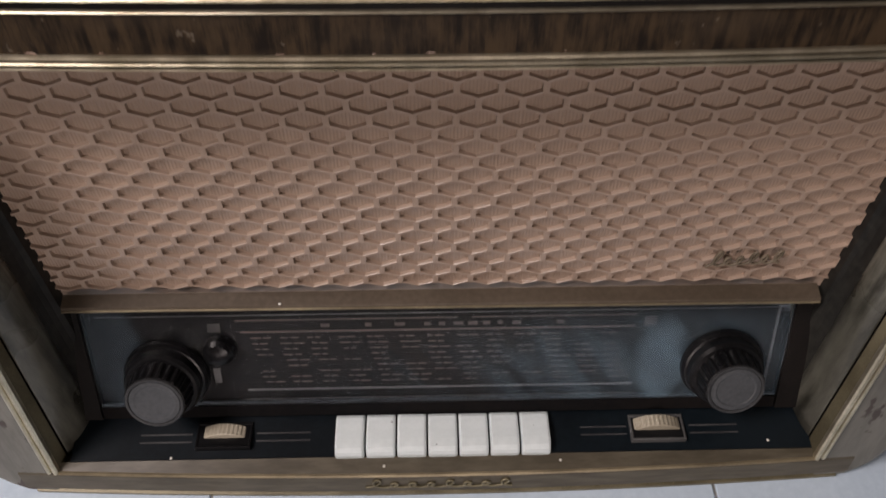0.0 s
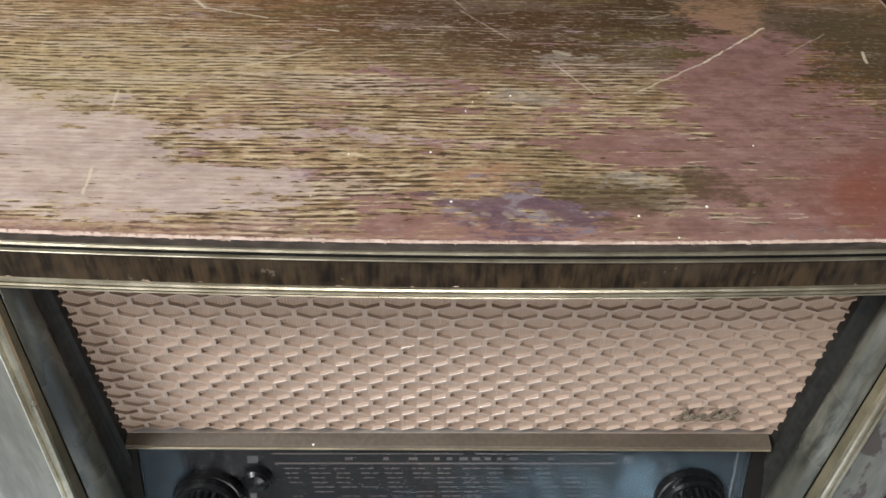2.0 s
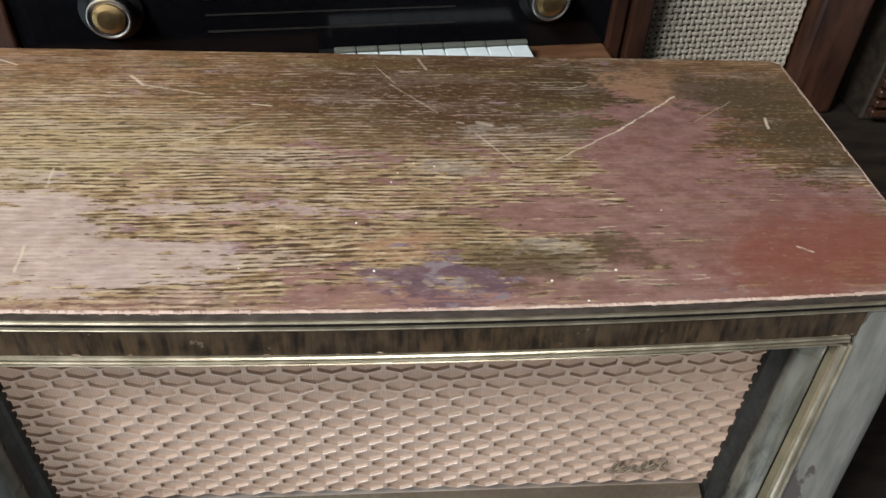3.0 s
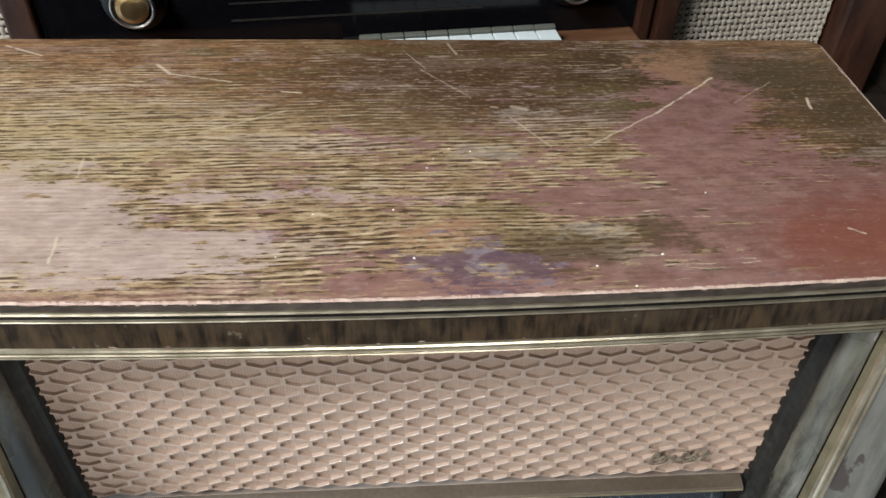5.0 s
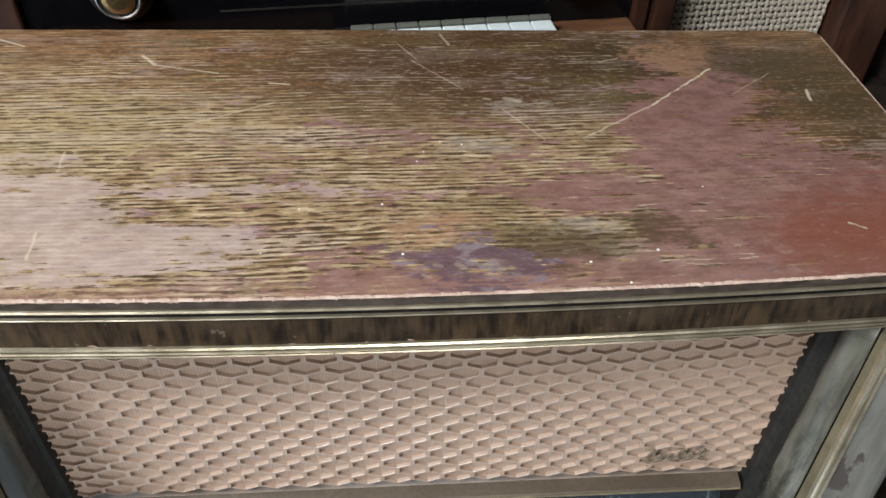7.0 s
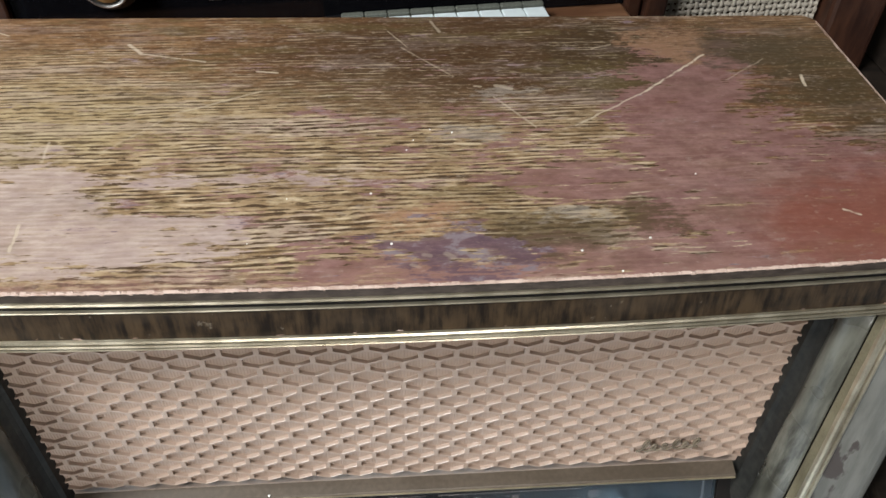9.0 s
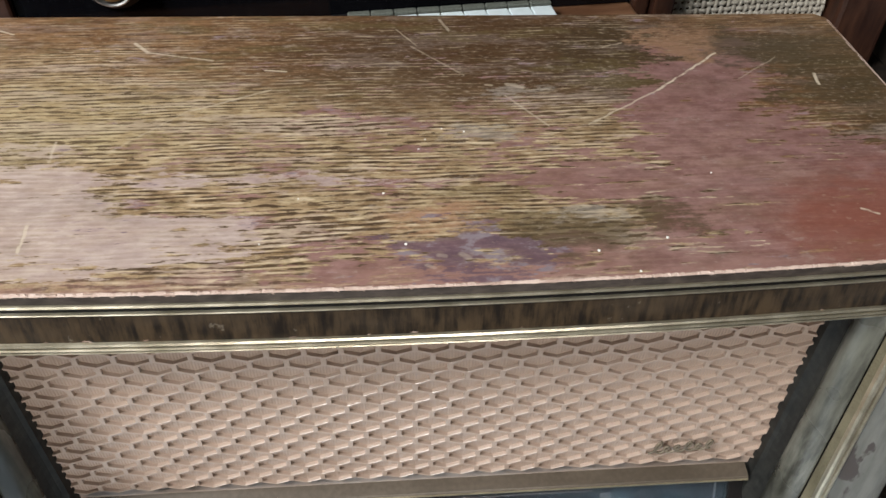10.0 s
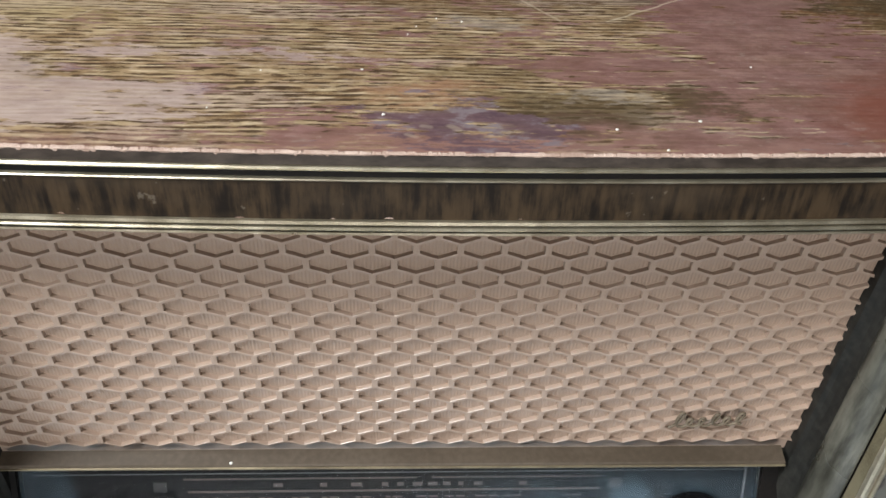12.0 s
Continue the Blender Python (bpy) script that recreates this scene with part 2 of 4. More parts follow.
    c = n.mix(n.math("MULTIPLY", flecks, 0.2), c, (0.46, 0.37, 0.29))
    scuff = n.ramp(n.noise((34, 70, 3), 5, 0.7, shift=(12, 3, 0)), 0.60, 0.72)
    c = n.mix(n.math("MULTIPLY", scuff, 0.4), c, (0.40, 0.32, 0.26))
    dusk = n.ramp(n.noise((18, 40, 3), 4, 0.6, shift=(2, 13, 0)), 0.56, 0.72)
    c = n.mix(n.math("MULTIPLY", dusk, 0.25), c, (0.11, 0.07, 0.04))
    grit = n.noise((190, 420, 3), 3, 0.7, shift=(23, 11, 0))
    c = n.mix(n.math("MULTIPLY", n.ramp(grit, 0.50, 0.62), n.math("MULTIPLY_ADD", varnish, -0.24, 0.32)), c, n.mix(0.75, c, (0.03, 0.018, 0.010)))
    c = n.mix(n.math("MULTIPLY", n.ramp(grit, 0.44, 0.34), n.math("MULTIPLY_ADD", varnish, -0.16, 0.22)), c, (0.50, 0.40, 0.30))
    wob = n.noise((90, 90, 3), 2, shift=(1, 1, 0))
    jx = n.math("MULTIPLY_ADD", wob, 0.003, n.math("SUBTRACT", x, 0.0015))
    jy = n.math("MULTIPLY_ADD", wob, -0.003, n.math("ADD", y, 0.0015))
    cuts = None
    for ax, ay, bx, by, wide, much in SCRATCHES + SHORT_MARKS:
        one = n.math("MULTIPLY", segment(n, ax, ay, bx, by, wide, jx, jy), much)
        cuts = one if cuts is None else n.math("MAXIMUM", cuts, one)
    cuts = n.math("MULTIPLY", cuts, n.ramp(n.noise((160, 160, 3), 2, shift=(7, 7, 0)), 0.25, 0.5))
    c = n.mix(cuts, c, (0.60, 0.50, 0.37))
    h = n.math("SUBTRACT", n.math("MULTIPLY", pores, -0.8), cuts)
    n.bump(h, 0.35, 0.0004)
    r = n.math("MULTIPLY_ADD", mid, 0.2, n.math("MULTIPLY_ADD", varnish, -0.12, 0.40))
    return n.done(c, n.math("MULTIPLY_ADD", pores, 0.3, r), spec=0.36)


SCRATCHES = [
    (0.239, 0.243, 0.178, 0.191, 0.0014, 0.85), (0.178, 0.191, 0.118, 0.149, 0.0011, 0.55),
    (-0.216, 0.274, -0.203, 0.259, 0.0020, 0.6), (-0.203, 0.259, -0.152, 0.245, 0.0013, 0.5),
    (-0.001, 0.262, 0.037, 0.217, 0.0012, 0.26), (0.064, 0.188, 0.090, 0.148, 0.0012, 0.38),
    (0.025, 0.305, 0.031, 0.286, 0.0018, 0.35), (-0.112, 0.230, -0.096, 0.227, 0.0013, 0.7),
    (-0.158, 0.177, -0.105, 0.202, 0.0015, 0.4), (-0.202, 0.132, -0.158, 0.179, 0.0012, 0.25),
]
SHORT_MARKS = [
    (0.306, 0.210, 0.303, 0.195, 0.0018, 0.8), (0.269, 0.051, 0.277, 0.046, 0.0014, 0.8),
    (-0.234, 0.060, -0.232, 0.037, 0.0016, 0.6), (-0.240, 0.143, -0.239, 0.122, 0.0015, 0.4),
    (0.004, 0.023, 0.008, 0.022, 0.0020, 0.22), (0.018, 0.023, 0.021, 0.020, 0.0028, 0.25), (-0.003, 0.015, 0.001, 0.013, 0.0018, 0.25),
    (0.068, 0.203, 0.078, 0.199, 0.0030, 0.35), (0.052, 0.203, 0.056, 0.202, 0.0020, 0.4), (0.150, 0.255, 0.168, 0.262, 0.0012, 0.3), (0.245, 0.205, 0.285, 0.235, 0.0010, 0.25),
    (-0.348, 0.309, -0.313, 0.291, 0.0014, 0.6), (-0.012, 0.290, 0.004, 0.262, 0.0010, 0.3),
]
MAT_TOP = top_wood()


def band_veneer():
    """Cross-grained dark veneer, dulled in blotches and scuffed paler here and there."""
    n = Nodes("dark_cross_veneer")
    grain = n.noise((300, 70, 34), 4, 0.62)
    broad = n.noise((95, 60, 40), 4, 0.6, shift=(5, 2, 8))
    slow = n.noise((12, 12, 30), 3, shift=(2, 5, 1))
    f = n.math("MULTIPLY_ADD", broad, 0.55, n.math("MULTIPLY", grain, 0.45))
    c = n.mix(n.ramp(f, 0.38, 0.64), (0.008, 0.005, 0.003), (0.052, 0.033, 0.017))
    c = n.mix(n.math("MULTIPLY", n.ramp(slow, 0.48, 0.66), 0.4), c, (0.060, 0.042, 0.026))
    scuff = n.ramp(n.noise((130, 130, 130), 3, 0.6, shift=(9, 9, 2)), 0.66, 0.72)
    c = n.mix(n.math("MULTIPLY", scuff, 0.5), c, (0.15, 0.125, 0.095))
    n.bump(grain, 0.2, 0.0004)
    return n.done(c, n.math("MULTIPLY_ADD", slow, 0.25, 0.36), spec=0.14)


MAT_BAND = band_veneer()
MAT_EDGE = wood("dark_lid_edge", (0.022, 0.016, 0.012), (0.060, 0.045, 0.036), (70, 200, 200), 0.5, spec=0.2)
MAT_RAW = plain("worn_raw_edge", (0.33, 0.215, 0.165), (0.60, 0.46, 0.385), 0.6, 300)
MAT_FRAME = wood("faded_front_veneer", (0.112, 0.110, 0.095), (0.178, 0.174, 0.152), (90, 60, 14), 0.42, worn=(0.062, 0.050, 0.044), amount=0.08)
MAT_RAIL = wood("bottom_rail_veneer", (0.06, 0.05, 0.034), (0.105, 0.09, 0.064), (26, 90, 160), 0.42)
MAT_SIDE = wood("side_veneer", (0.03, 0.018, 0.01), (0.075, 0.043, 0.022), (60, 14, 200), 0.42)
MAT_CHEEK = wood("cheek_lacquer", (0.026, 0.025, 0.019), (0.132, 0.129, 0.104), (60, 50, 10), 0.28, spec=0.5)
MAT_FLANK = plain("dark_flank", (0.007, 0.007, 0.006), (0.034, 0.033, 0.028), 0.6, 26, spec=0.3)
MAT_BRASS = plain("aged_brass", (0.43, 0.375, 0.265), (0.71, 0.64, 0.49), 0.32, 260, metal=0.85, spread=0.1)
MAT_DULL = plain("dull_brass_lacquer", (0.10, 0.085, 0.050), (0.20, 0.175, 0.11), 0.42, 120, metal=0.3)
MAT_LINE = plain("worn_brass_line", (0.17, 0.138, 0.09), (0.32, 0.265, 0.17), 0.4, 160, metal=0.5)
MAT_GROOVE = plain("black_lacquer", (0.004, 0.004, 0.004), (0.010, 0.008, 0.007), 0.5, 80, spec=0.12)
MAT_BAR = plain("bronze_painted_ledge", (0.075, 0.057, 0.040), (0.112, 0.086, 0.062), 0.42, 40, metal=0.1, bump=0.02)
MAT_BLACK = plain("black_plastic", (0.004, 0.004, 0.0045), (0.011, 0.011, 0.012), 0.3, 40, bump=0.02, spec=0.25)
MAT_NAVY = plain("blue_black_panel", (0.002, 0.004, 0.006), (0.005, 0.0095, 0.013), 0.35, 40, bump=0.02, spec=0.25)
MAT_GREY = plain("dusty_grey_plastic", (0.04, 0.04, 0.04), (0.085, 0.085, 0.083), 0.4, 60)
MAT_CAP = plain("dusty_black_plastic", (0.030, 0.034, 0.037), (0.060, 0.065, 0.070), 0.5, 60)
MAT_RIM = plain("worn_grey_rim", (0.018, 0.019, 0.020), (0.045, 0.047, 0.049), 0.5, 60, spec=0.25)
MAT_FAINT = plain("faint_print", (0.010, 0.009, 0.008), (0.024, 0.021, 0.018), 0.6, 200)
MAT_GOLD = plain("polished_brass_cap", (0.50, 0.34, 0.15), (0.78, 0.58, 0.31), 0.42, 200, metal=1.0, spread=0.08)
MAT_IVORY = plain("off_white_keys", (0.58, 0.65, 0.65), (0.68, 0.75, 0.75), 0.32, 20, bump=0.0)
MAT_CREAM = plain("cream_wheel", (0.28, 0.245, 0.18), (0.42, 0.375, 0.29), 0.4, 90)
MAT_DIAL = plain("dark_dial_plate", (0.003, 0.003, 0.0035), (0.008, 0.0065, 0.006), 0.8, 30, bump=0.0, spec=0.1)
MAT_PRINT = plain("brown_dial_print", (0.016, 0.010, 0.008), (0.044, 0.028, 0.022), 0.6, 200)
MAT_PRINT2 = plain("grey_print", (0.028, 0.028, 0.029), (0.075, 0.075, 0.075), 0.6, 200)
MAT_PANE = plain("black_glass", (0.003, 0.003, 0.004), (0.006, 0.006, 0.007), 0.14, 20, bump=0.0, spread=0.04, spec=0.3)
MAT_BADGE = plain("tarnished_badge", (0.085, 0.066, 0.043), (0.19, 0.152, 0.105), 0.5, 300, metal=0.1)
MAT_CHROME = plain("worn_chrome", (0.45, 0.44, 0.42), (0.66, 0.65, 0.62), 0.38, 120, metal=1.0)
MAT_FLECK = plain("white_paint_fleck", (0.7, 0.67, 0.6), (0.85, 0.83, 0.78), 0.7, 300)
MAT_GREEN = plain("dull_green_plastic", (0.075, 0.08, 0.065), (0.14, 0.145, 0.12), 0.45, 90)
MAT_WALNUT = wood("red_brown_cabinet", (0.022, 0.009, 0.006), (0.060, 0.025, 0.014), (60, 60, 10), 0.36)
MAT_LIP = wood("orange_brown_lip", (0.11, 0.05, 0.025), (0.19, 0.095, 0.05), (12, 60, 90), 0.4)
MAT_WALL = plain("painted_plaster", (0.17, 0.165, 0.155), (0.22, 0.215, 0.205), 0.85, 14)
# dark tone for unseen walls, chosen to cut bounce and the dial's reflection
MAT_DARK_WALL = wood("dark_wall_wood", (0.030, 0.022, 0.015), (0.065, 0.047, 0.032), (30, 30, 4), 0.5)
MAT_CEIL = plain("ceiling_plaster", (0.34, 0.335, 0.32), (0.40, 0.395, 0.38), 0.9, 14)
MAT_TILE = plain("pale_glazed_tile", (0.50, 0.62, 0.72), (0.60, 0.72, 0.82), 0.3, 24, bump=0.02)
MAT_GROUT = plain("grey_grout", (0.2, 0.2, 0.19), (0.3, 0.3, 0.29), 0.9, 60)
MAT_SHEET = plain("dark_sheet", (0.012, 0.012, 0.013), (0.03, 0.03, 0.031), 0.95, 120, spec=0.1)
MAT_SHELF = wood("dark_shelf_board", (0.012, 0.009, 0.007), (0.032, 0.023, 0.016), (14, 60, 90), 0.5)


def moulding(name, ribbed):
    """Brown pressed grille plastic, glossy, with fine upright ribs on the sunken floors."""
    n = Nodes(name)
    x, y, z = n.split()
    r = n.random()
    slow = n.noise((14, 14, 14), 3)
    fine = n.noise((420, 420, 160), 3, shift=(3, 3, 3))
    c = n.mix(n.ramp(slow, 0.3, 0.7), (0.338, 0.247, 0.187), (0.415, 0.306, 0.235))
    c = n.mix(n.math("MULTIPLY_ADD", r, 0.12, n.math("MULTIPLY", fine, 0.3)), c, (0.235, 0.155, 0.115))
    if not ribbed:
        # the raised web's highlight, put in as a paler tone
        c = n.mix(n.math("MULTIPLY_ADD", fine, 0.2, 0.03), c, (0.50, 0.385, 0.31))
    if ribbed:
        ribs = n.math("SINE", n.math("MULTIPLY", x, 2 * math.pi / 0.0021))
        n.bump(n.math("MULTIPLY_ADD", ribs, 0.5, n.math("MULTIPLY", fine, 0.35)), 0.38, 0.0006)
    else:
        n.bump(fine, 0.3, 0.0003)
    return n.done(c, n.math("MULTIPLY_ADD", fine, 0.14, 0.28), spec=0.9)


def weave_thread():
    n = Nodes("woven_speaker_cloth")
    f = n.noise((260, 260, 260), 3)
    s = n.noise((18, 18, 18), 3, shift=(5, 5, 5))
    c = n.mix(n.ramp(f, 0.3, 0.7), (0.30, 0.262, 0.205), (0.48, 0.43, 0.355))
    n.bump(f, 0.4, 0.0006)
    return n.done(n.mix(n.math("MULTIPLY", s, 0.35), c, (0.24, 0.20, 0.16)), 0.8)


def dust_and_sheen_glass():
    """Clear glass under a thin, uneven dusty film, with pale reflections painted into it."""
    n = Nodes("dust_and_sheen_dial_glass")
    n.b.inputs["Transmission Weight"].default_value = 1.0
    n.b.inputs["IOR"].default_value = 1.6
    x, y, z = n.split()
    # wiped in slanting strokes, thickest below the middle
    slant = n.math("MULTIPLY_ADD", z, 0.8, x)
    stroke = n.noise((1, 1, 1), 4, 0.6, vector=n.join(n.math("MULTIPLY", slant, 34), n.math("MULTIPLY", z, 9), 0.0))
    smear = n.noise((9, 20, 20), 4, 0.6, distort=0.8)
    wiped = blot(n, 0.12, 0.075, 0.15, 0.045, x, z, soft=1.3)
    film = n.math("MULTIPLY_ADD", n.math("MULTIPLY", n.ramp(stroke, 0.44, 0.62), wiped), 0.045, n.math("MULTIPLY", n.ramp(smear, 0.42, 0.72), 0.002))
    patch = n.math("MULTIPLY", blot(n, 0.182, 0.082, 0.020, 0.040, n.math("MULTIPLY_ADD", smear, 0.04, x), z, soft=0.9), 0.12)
    # bluish haze on the right, dusty and partly painted reflection
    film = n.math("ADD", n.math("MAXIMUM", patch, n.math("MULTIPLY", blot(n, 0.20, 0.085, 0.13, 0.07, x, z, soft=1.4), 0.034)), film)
    # bright reflection at the left end, painted as pale film
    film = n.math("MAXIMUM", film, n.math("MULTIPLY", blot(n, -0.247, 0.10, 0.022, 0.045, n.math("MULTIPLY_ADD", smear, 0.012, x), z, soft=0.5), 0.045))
    n.done((0.93, 0.97, 1.0), 0.02)
    haze = n.t.nodes.new("ShaderNodeBsdfDiffuse")
    haze.inputs[0].default_value = (0.23, 0.37, 0.46, 1)
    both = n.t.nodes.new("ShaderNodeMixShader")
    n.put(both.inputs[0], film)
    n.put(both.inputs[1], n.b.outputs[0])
    n.put(both.inputs[2], haze.outputs[0])
    n.put(n.t.nodes["Material Output"].inputs[0], both.outputs[0])
    return n.m


MAT_HEX, MAT_WEB, MAT_WEAVE, MAT_GLASS = moulding("ribbed_grille_plastic", True), moulding("grille_plastic", False), weave_thread(), dust_and_sheen_glass()
MAT_HOLE = plain("dark_cloth_gap", (0.080, 0.042, 0.026), (0.125, 0.068, 0.043), 0.9, 120, spec=0.1)


# ---- mesh helpers ----
def solid(verts, faces, smooth=False):
    bm = bmesh.new()
    vs = [bm.verts.new(v) for v in verts]
    for f in faces:
        bm.faces.new([vs[i] for i in f])
    bmesh.ops.recalc_face_normals(bm, faces=bm.faces)
    if smooth:
        for f in bm.faces:
            f.smooth = True
    return bm


def part(name, bm, material, parent=None, label=""):
    me = bpy.data.meshes.new(name)
    bm.to_mesh(me)
    bm.free()
    me.materials.append(material)
    ob = new(name, me)
    if parent is not None:
        ob.parent = parent
    return tagged(ob, label)


def share(name, me, m, parent):
    ob = new(name, me)
    ob.parent, ob.matrix_basis = parent, m
    return ob


def thing(name, label, category, at=(0, 0, 0), group="", kind=""):
    ob = new(name)
    ob.location = at
    ob.empty_display_size = 0.05
    return tagged(ob, label, category, group, kind)


def loft(rings, closed=True, smooth=False):
    """A skin through rings of equally many points, with its ends shut."""
    n, verts, faces = len(rings[0]), [p for r in rings for p in r], []
    for i in range(len(rings) - 1):
        for j in range(n if closed else n - 1):
            k = (j + 1) % n
            faces.append((i * n + j, i * n + k, (i + 1) * n + k, (i + 1) * n + j))
    if closed:
        faces += [tuple(range(n)), tuple(range((len(rings) - 1) * n, len(rings) * n))]
    return solid(verts, faces, smooth)


def box(x0, x1, y0, y1, z0, z1, bevel=0.0, seg=2):
    bm = bmesh.new()
    bmesh.ops.create_cube(bm, size=1)
    for v in bm.verts:
        v.co = ((x0 + x1) / 2 + v.co.x * (x1 - x0), (y0 + y1) / 2 + v.co.y * (y1 - y0), (z0 + z1) / 2 + v.co.z * (z1 - z0))
    if bevel:
        bmesh.ops.bevel(bm, geom=bm.edges[:], offset=bevel, segments=seg, profile=0.5, affect="EDGES")
    return bm


def turned(profile, m, seg=48, ribs=0, depth=0.0, r_from=0.0):
    """A solid of revolution round z: profile of (radius, height), closed at both ends; ribs on rings wider than r_from."""
    rings = []
    for r, h, *ribbed in profile:
        ring = []
        for i in range(seg):
            a = 2 * math.pi * i / seg
            rr = r - (depth if ribs and ribbed and (i * ribs * 2 // seg) % 2 else 0)
            ring.append(m @ Vector((rr * math.cos(a), rr * math.sin(a), h)))
        rings.append(ring)
    return loft(rings, True)


def steps(a, b, n):
    return [a + (b - a) * i / n for i in range(n + 1)]


# ---- the large radio ----
XC, TOP, HALF = -0.004, 0.42, 0.36
X_LEFT, X_RIGHT = -0.370, 0.356


def front(x, z):
    """The bowed, leaning front of the cabinet."""
    return -0.002 - 0.107 * (TOP - z) + 0.085 * (x - XC) ** 2


def back(x):
    return 0.315 - 0.0195 * x


def outer(z, side):
    """The side of the cabinet, rounded in towards the floor."""
    r = 0.038
    tuck = r - math.sqrt(max(0, r * r - (r - z) ** 2)) if z < r else 0
    return X_RIGHT - tuck if side > 0 else X_LEFT + tuck


def opening(z, side):
    return XC - 0.0035 + 0.024 * (z - 0.03) + side * 0.2915


def rail(profile, x0, x1, n=40):
    """A strip along the bowed front: profile of (z, how far behind the front), closed."""
    return loft([[(x, front(x, z) + d, z) for z, d in profile] for x in steps(x0, x1, n)])


radio = thing("table_radio", "old valve radio with a worn wooden cabinet and brown honeycomb grille", "radio")

# lid
outline = [(x, front(x, TOP) + 0.0012) for x in steps(X_LEFT + 0.02, X_RIGHT - 0.02, 36)]
for side, cx in ((1, X_RIGHT - 0.02), (-1, X_LEFT + 0.02)):
    arc = [(cx + side * 0.02 * math.sin(a), front(cx, TOP) + 0.0212 - 0.02 * math.cos(a)) for a in steps(0.15, math.pi / 2, 7)]
    outline = outline + arc if side > 0 else arc[::-1] + outline
outline += [(X_RIGHT, back(X_RIGHT) - 0.008), (X_RIGHT - 0.008, back(X_RIGHT)), (X_LEFT + 0.008, back(X_LEFT)), (X_LEFT, back(X_LEFT) - 0.008)]


def inset(points, d):
    cx, cy = 0.0, 0.16
    return [(x - d * (1 if x > cx else -1) * min(1, abs(x - cx) / 0.3), y - d * (1 if y > cy else -1)) for x, y in points]


lid = loft([[(x, y, z) for x, y in inset(outline, d)] for z, d in ((0.405, 0.004), (0.4178, 0.0), (0.4194, 0.0005), (TOP, 0.0016))])
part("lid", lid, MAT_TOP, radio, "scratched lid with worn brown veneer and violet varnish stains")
# raw wood where the edge has rubbed through
rng = random.Random(4)
rows = []
lo = w = 0.001
for x in steps(X_LEFT + 0.012, X_RIGHT - 0.012, 760):
    if rng.random() < 0.45:
        lo = 0.0001 + 0.0009 * rng.random() ** 2 + (0.0022 * rng.random() if rng.random() < 0.08 else 0)
    if rng.random() < 0.5:
        w = -0.0012 + 0.0016 * rng.random()
    if -0.012 < x < 0.03:
        lo *= 0.3
    y = front(x, TOP)
    rows.append([(x, y + 0.0008, TOP - 0.0012 - lo), (x, y + 0.0004, TOP - 0.0008), (x, y + 0.0019 + w, TOP + 0.00014), (x, y + 0.006, TOP - 0.002)])
part("worn_edge", loft(rows), MAT_RAW, radio, "pale raw wood along the rubbed lid edge")
rows = []
w = 0.0008
for y in steps(0.045, 0.296, 260):
    if rng.random() < 0.4:
        w = 0.0004 + 0.0014 * rng.random() ** 2
    rows.append([(X_RIGHT + 0.0001, y, TOP - 0.0016), (X_RIGHT - 0.0006, y, TOP - 0.0002), (X_RIGHT - 0.0014 - w, y, TOP + 0.00012), (X_RIGHT - 0.004, y, TOP - 0.002)])
part("worn_edge", loft(rows), MAT_RAW, radio, "pale raw wood along the rubbed lid edge")
part("lid_band", rail([(0.4185, 0.0009), (0.4135, 0.0003), (0.4125, 0.006), (0.4175, 0.006)], X_LEFT + 0.004, X_RIGHT - 0.004), MAT_EDGE, radio, "dark edge band under the lid")
# upper brass strip: two beads with a black groove between
part("trim_bead", rail([(0.4135, 0.002), (0.4138, -0.0012), (0.4129, -0.0019), (0.4120, -0.0013), (0.4117, 0.003)], X_LEFT + 0.003, X_RIGHT - 0.003), MAT_BRASS, radio, "brass bead")
part("trim_groove", rail([(0.4122, 0.0012), (0.4070, 0.0012), (0.4070, 0.006), (0.4122, 0.006)], X_LEFT + 0.003, X_RIGHT - 0.003), MAT_GROOVE, radio, "black groove between the brass beads")
part("trim_bead", rail([(0.4075, 0.002), (0.4074, -0.0008), (0.4069, -0.0012), (0.4064, -0.0008), (0.4062, 0.003)], X_LEFT + 0.003, X_RIGHT - 0.003), MAT_BRASS, radio, "brass bead")
part("veneer_band", rail([(0.4066, 0.0005), (0.3850, 0.0005), (0.3850, 0.010), (0.4066, 0.010)], X_LEFT + 0.004, X_RIGHT - 0.004), MAT_BAND, radio, "dark cross-grained veneer band above the grille")
# lower brass strip over the opening
XO = (opening(0.38, -1), opening(0.38, 1))
part("trim_flat", rail([(0.3858, 0.002), (0.3857, -0.0012), (0.3843, -0.0018), (0.3838, 0.002)], XO[0] - 0.004, XO[1] + 0.004), MAT_BRASS, radio, "tarnished brass strip")
part("trim_groove", rail([(0.3840, 0.0002), (0.3826, 0.0002), (0.3826, 0.006), (0.3840, 0.006)], XO[0], XO[1]), MAT_GROOVE, radio)
part("trim_bead", rail([(0.3832, 0.002), (0.3830, -0.0020), (0.3822, -0.0026), (0.3813, -0.002), (0.3811, 0.002)], XO[0] - 0.004, XO[1] + 0.004), MAT_BRASS, radio, "brass bead")
part("trim_groove", rail([(0.3815, 0.0005), (0.3795, 0.0005), (0.3795, 0.006), (0.3815, 0.006)], XO[0], XO[1]), MAT_GROOVE, radio)
part("trim_bead", rail([(0.3798, 0.002), (0.3796, -0.0010), (0.3788, -0.0014), (0.3780, -0.0008), (0.3776, 0.012), (0.379, 0.014)], XO[0], XO[1]), MAT_BRASS, radio, "brass bead")

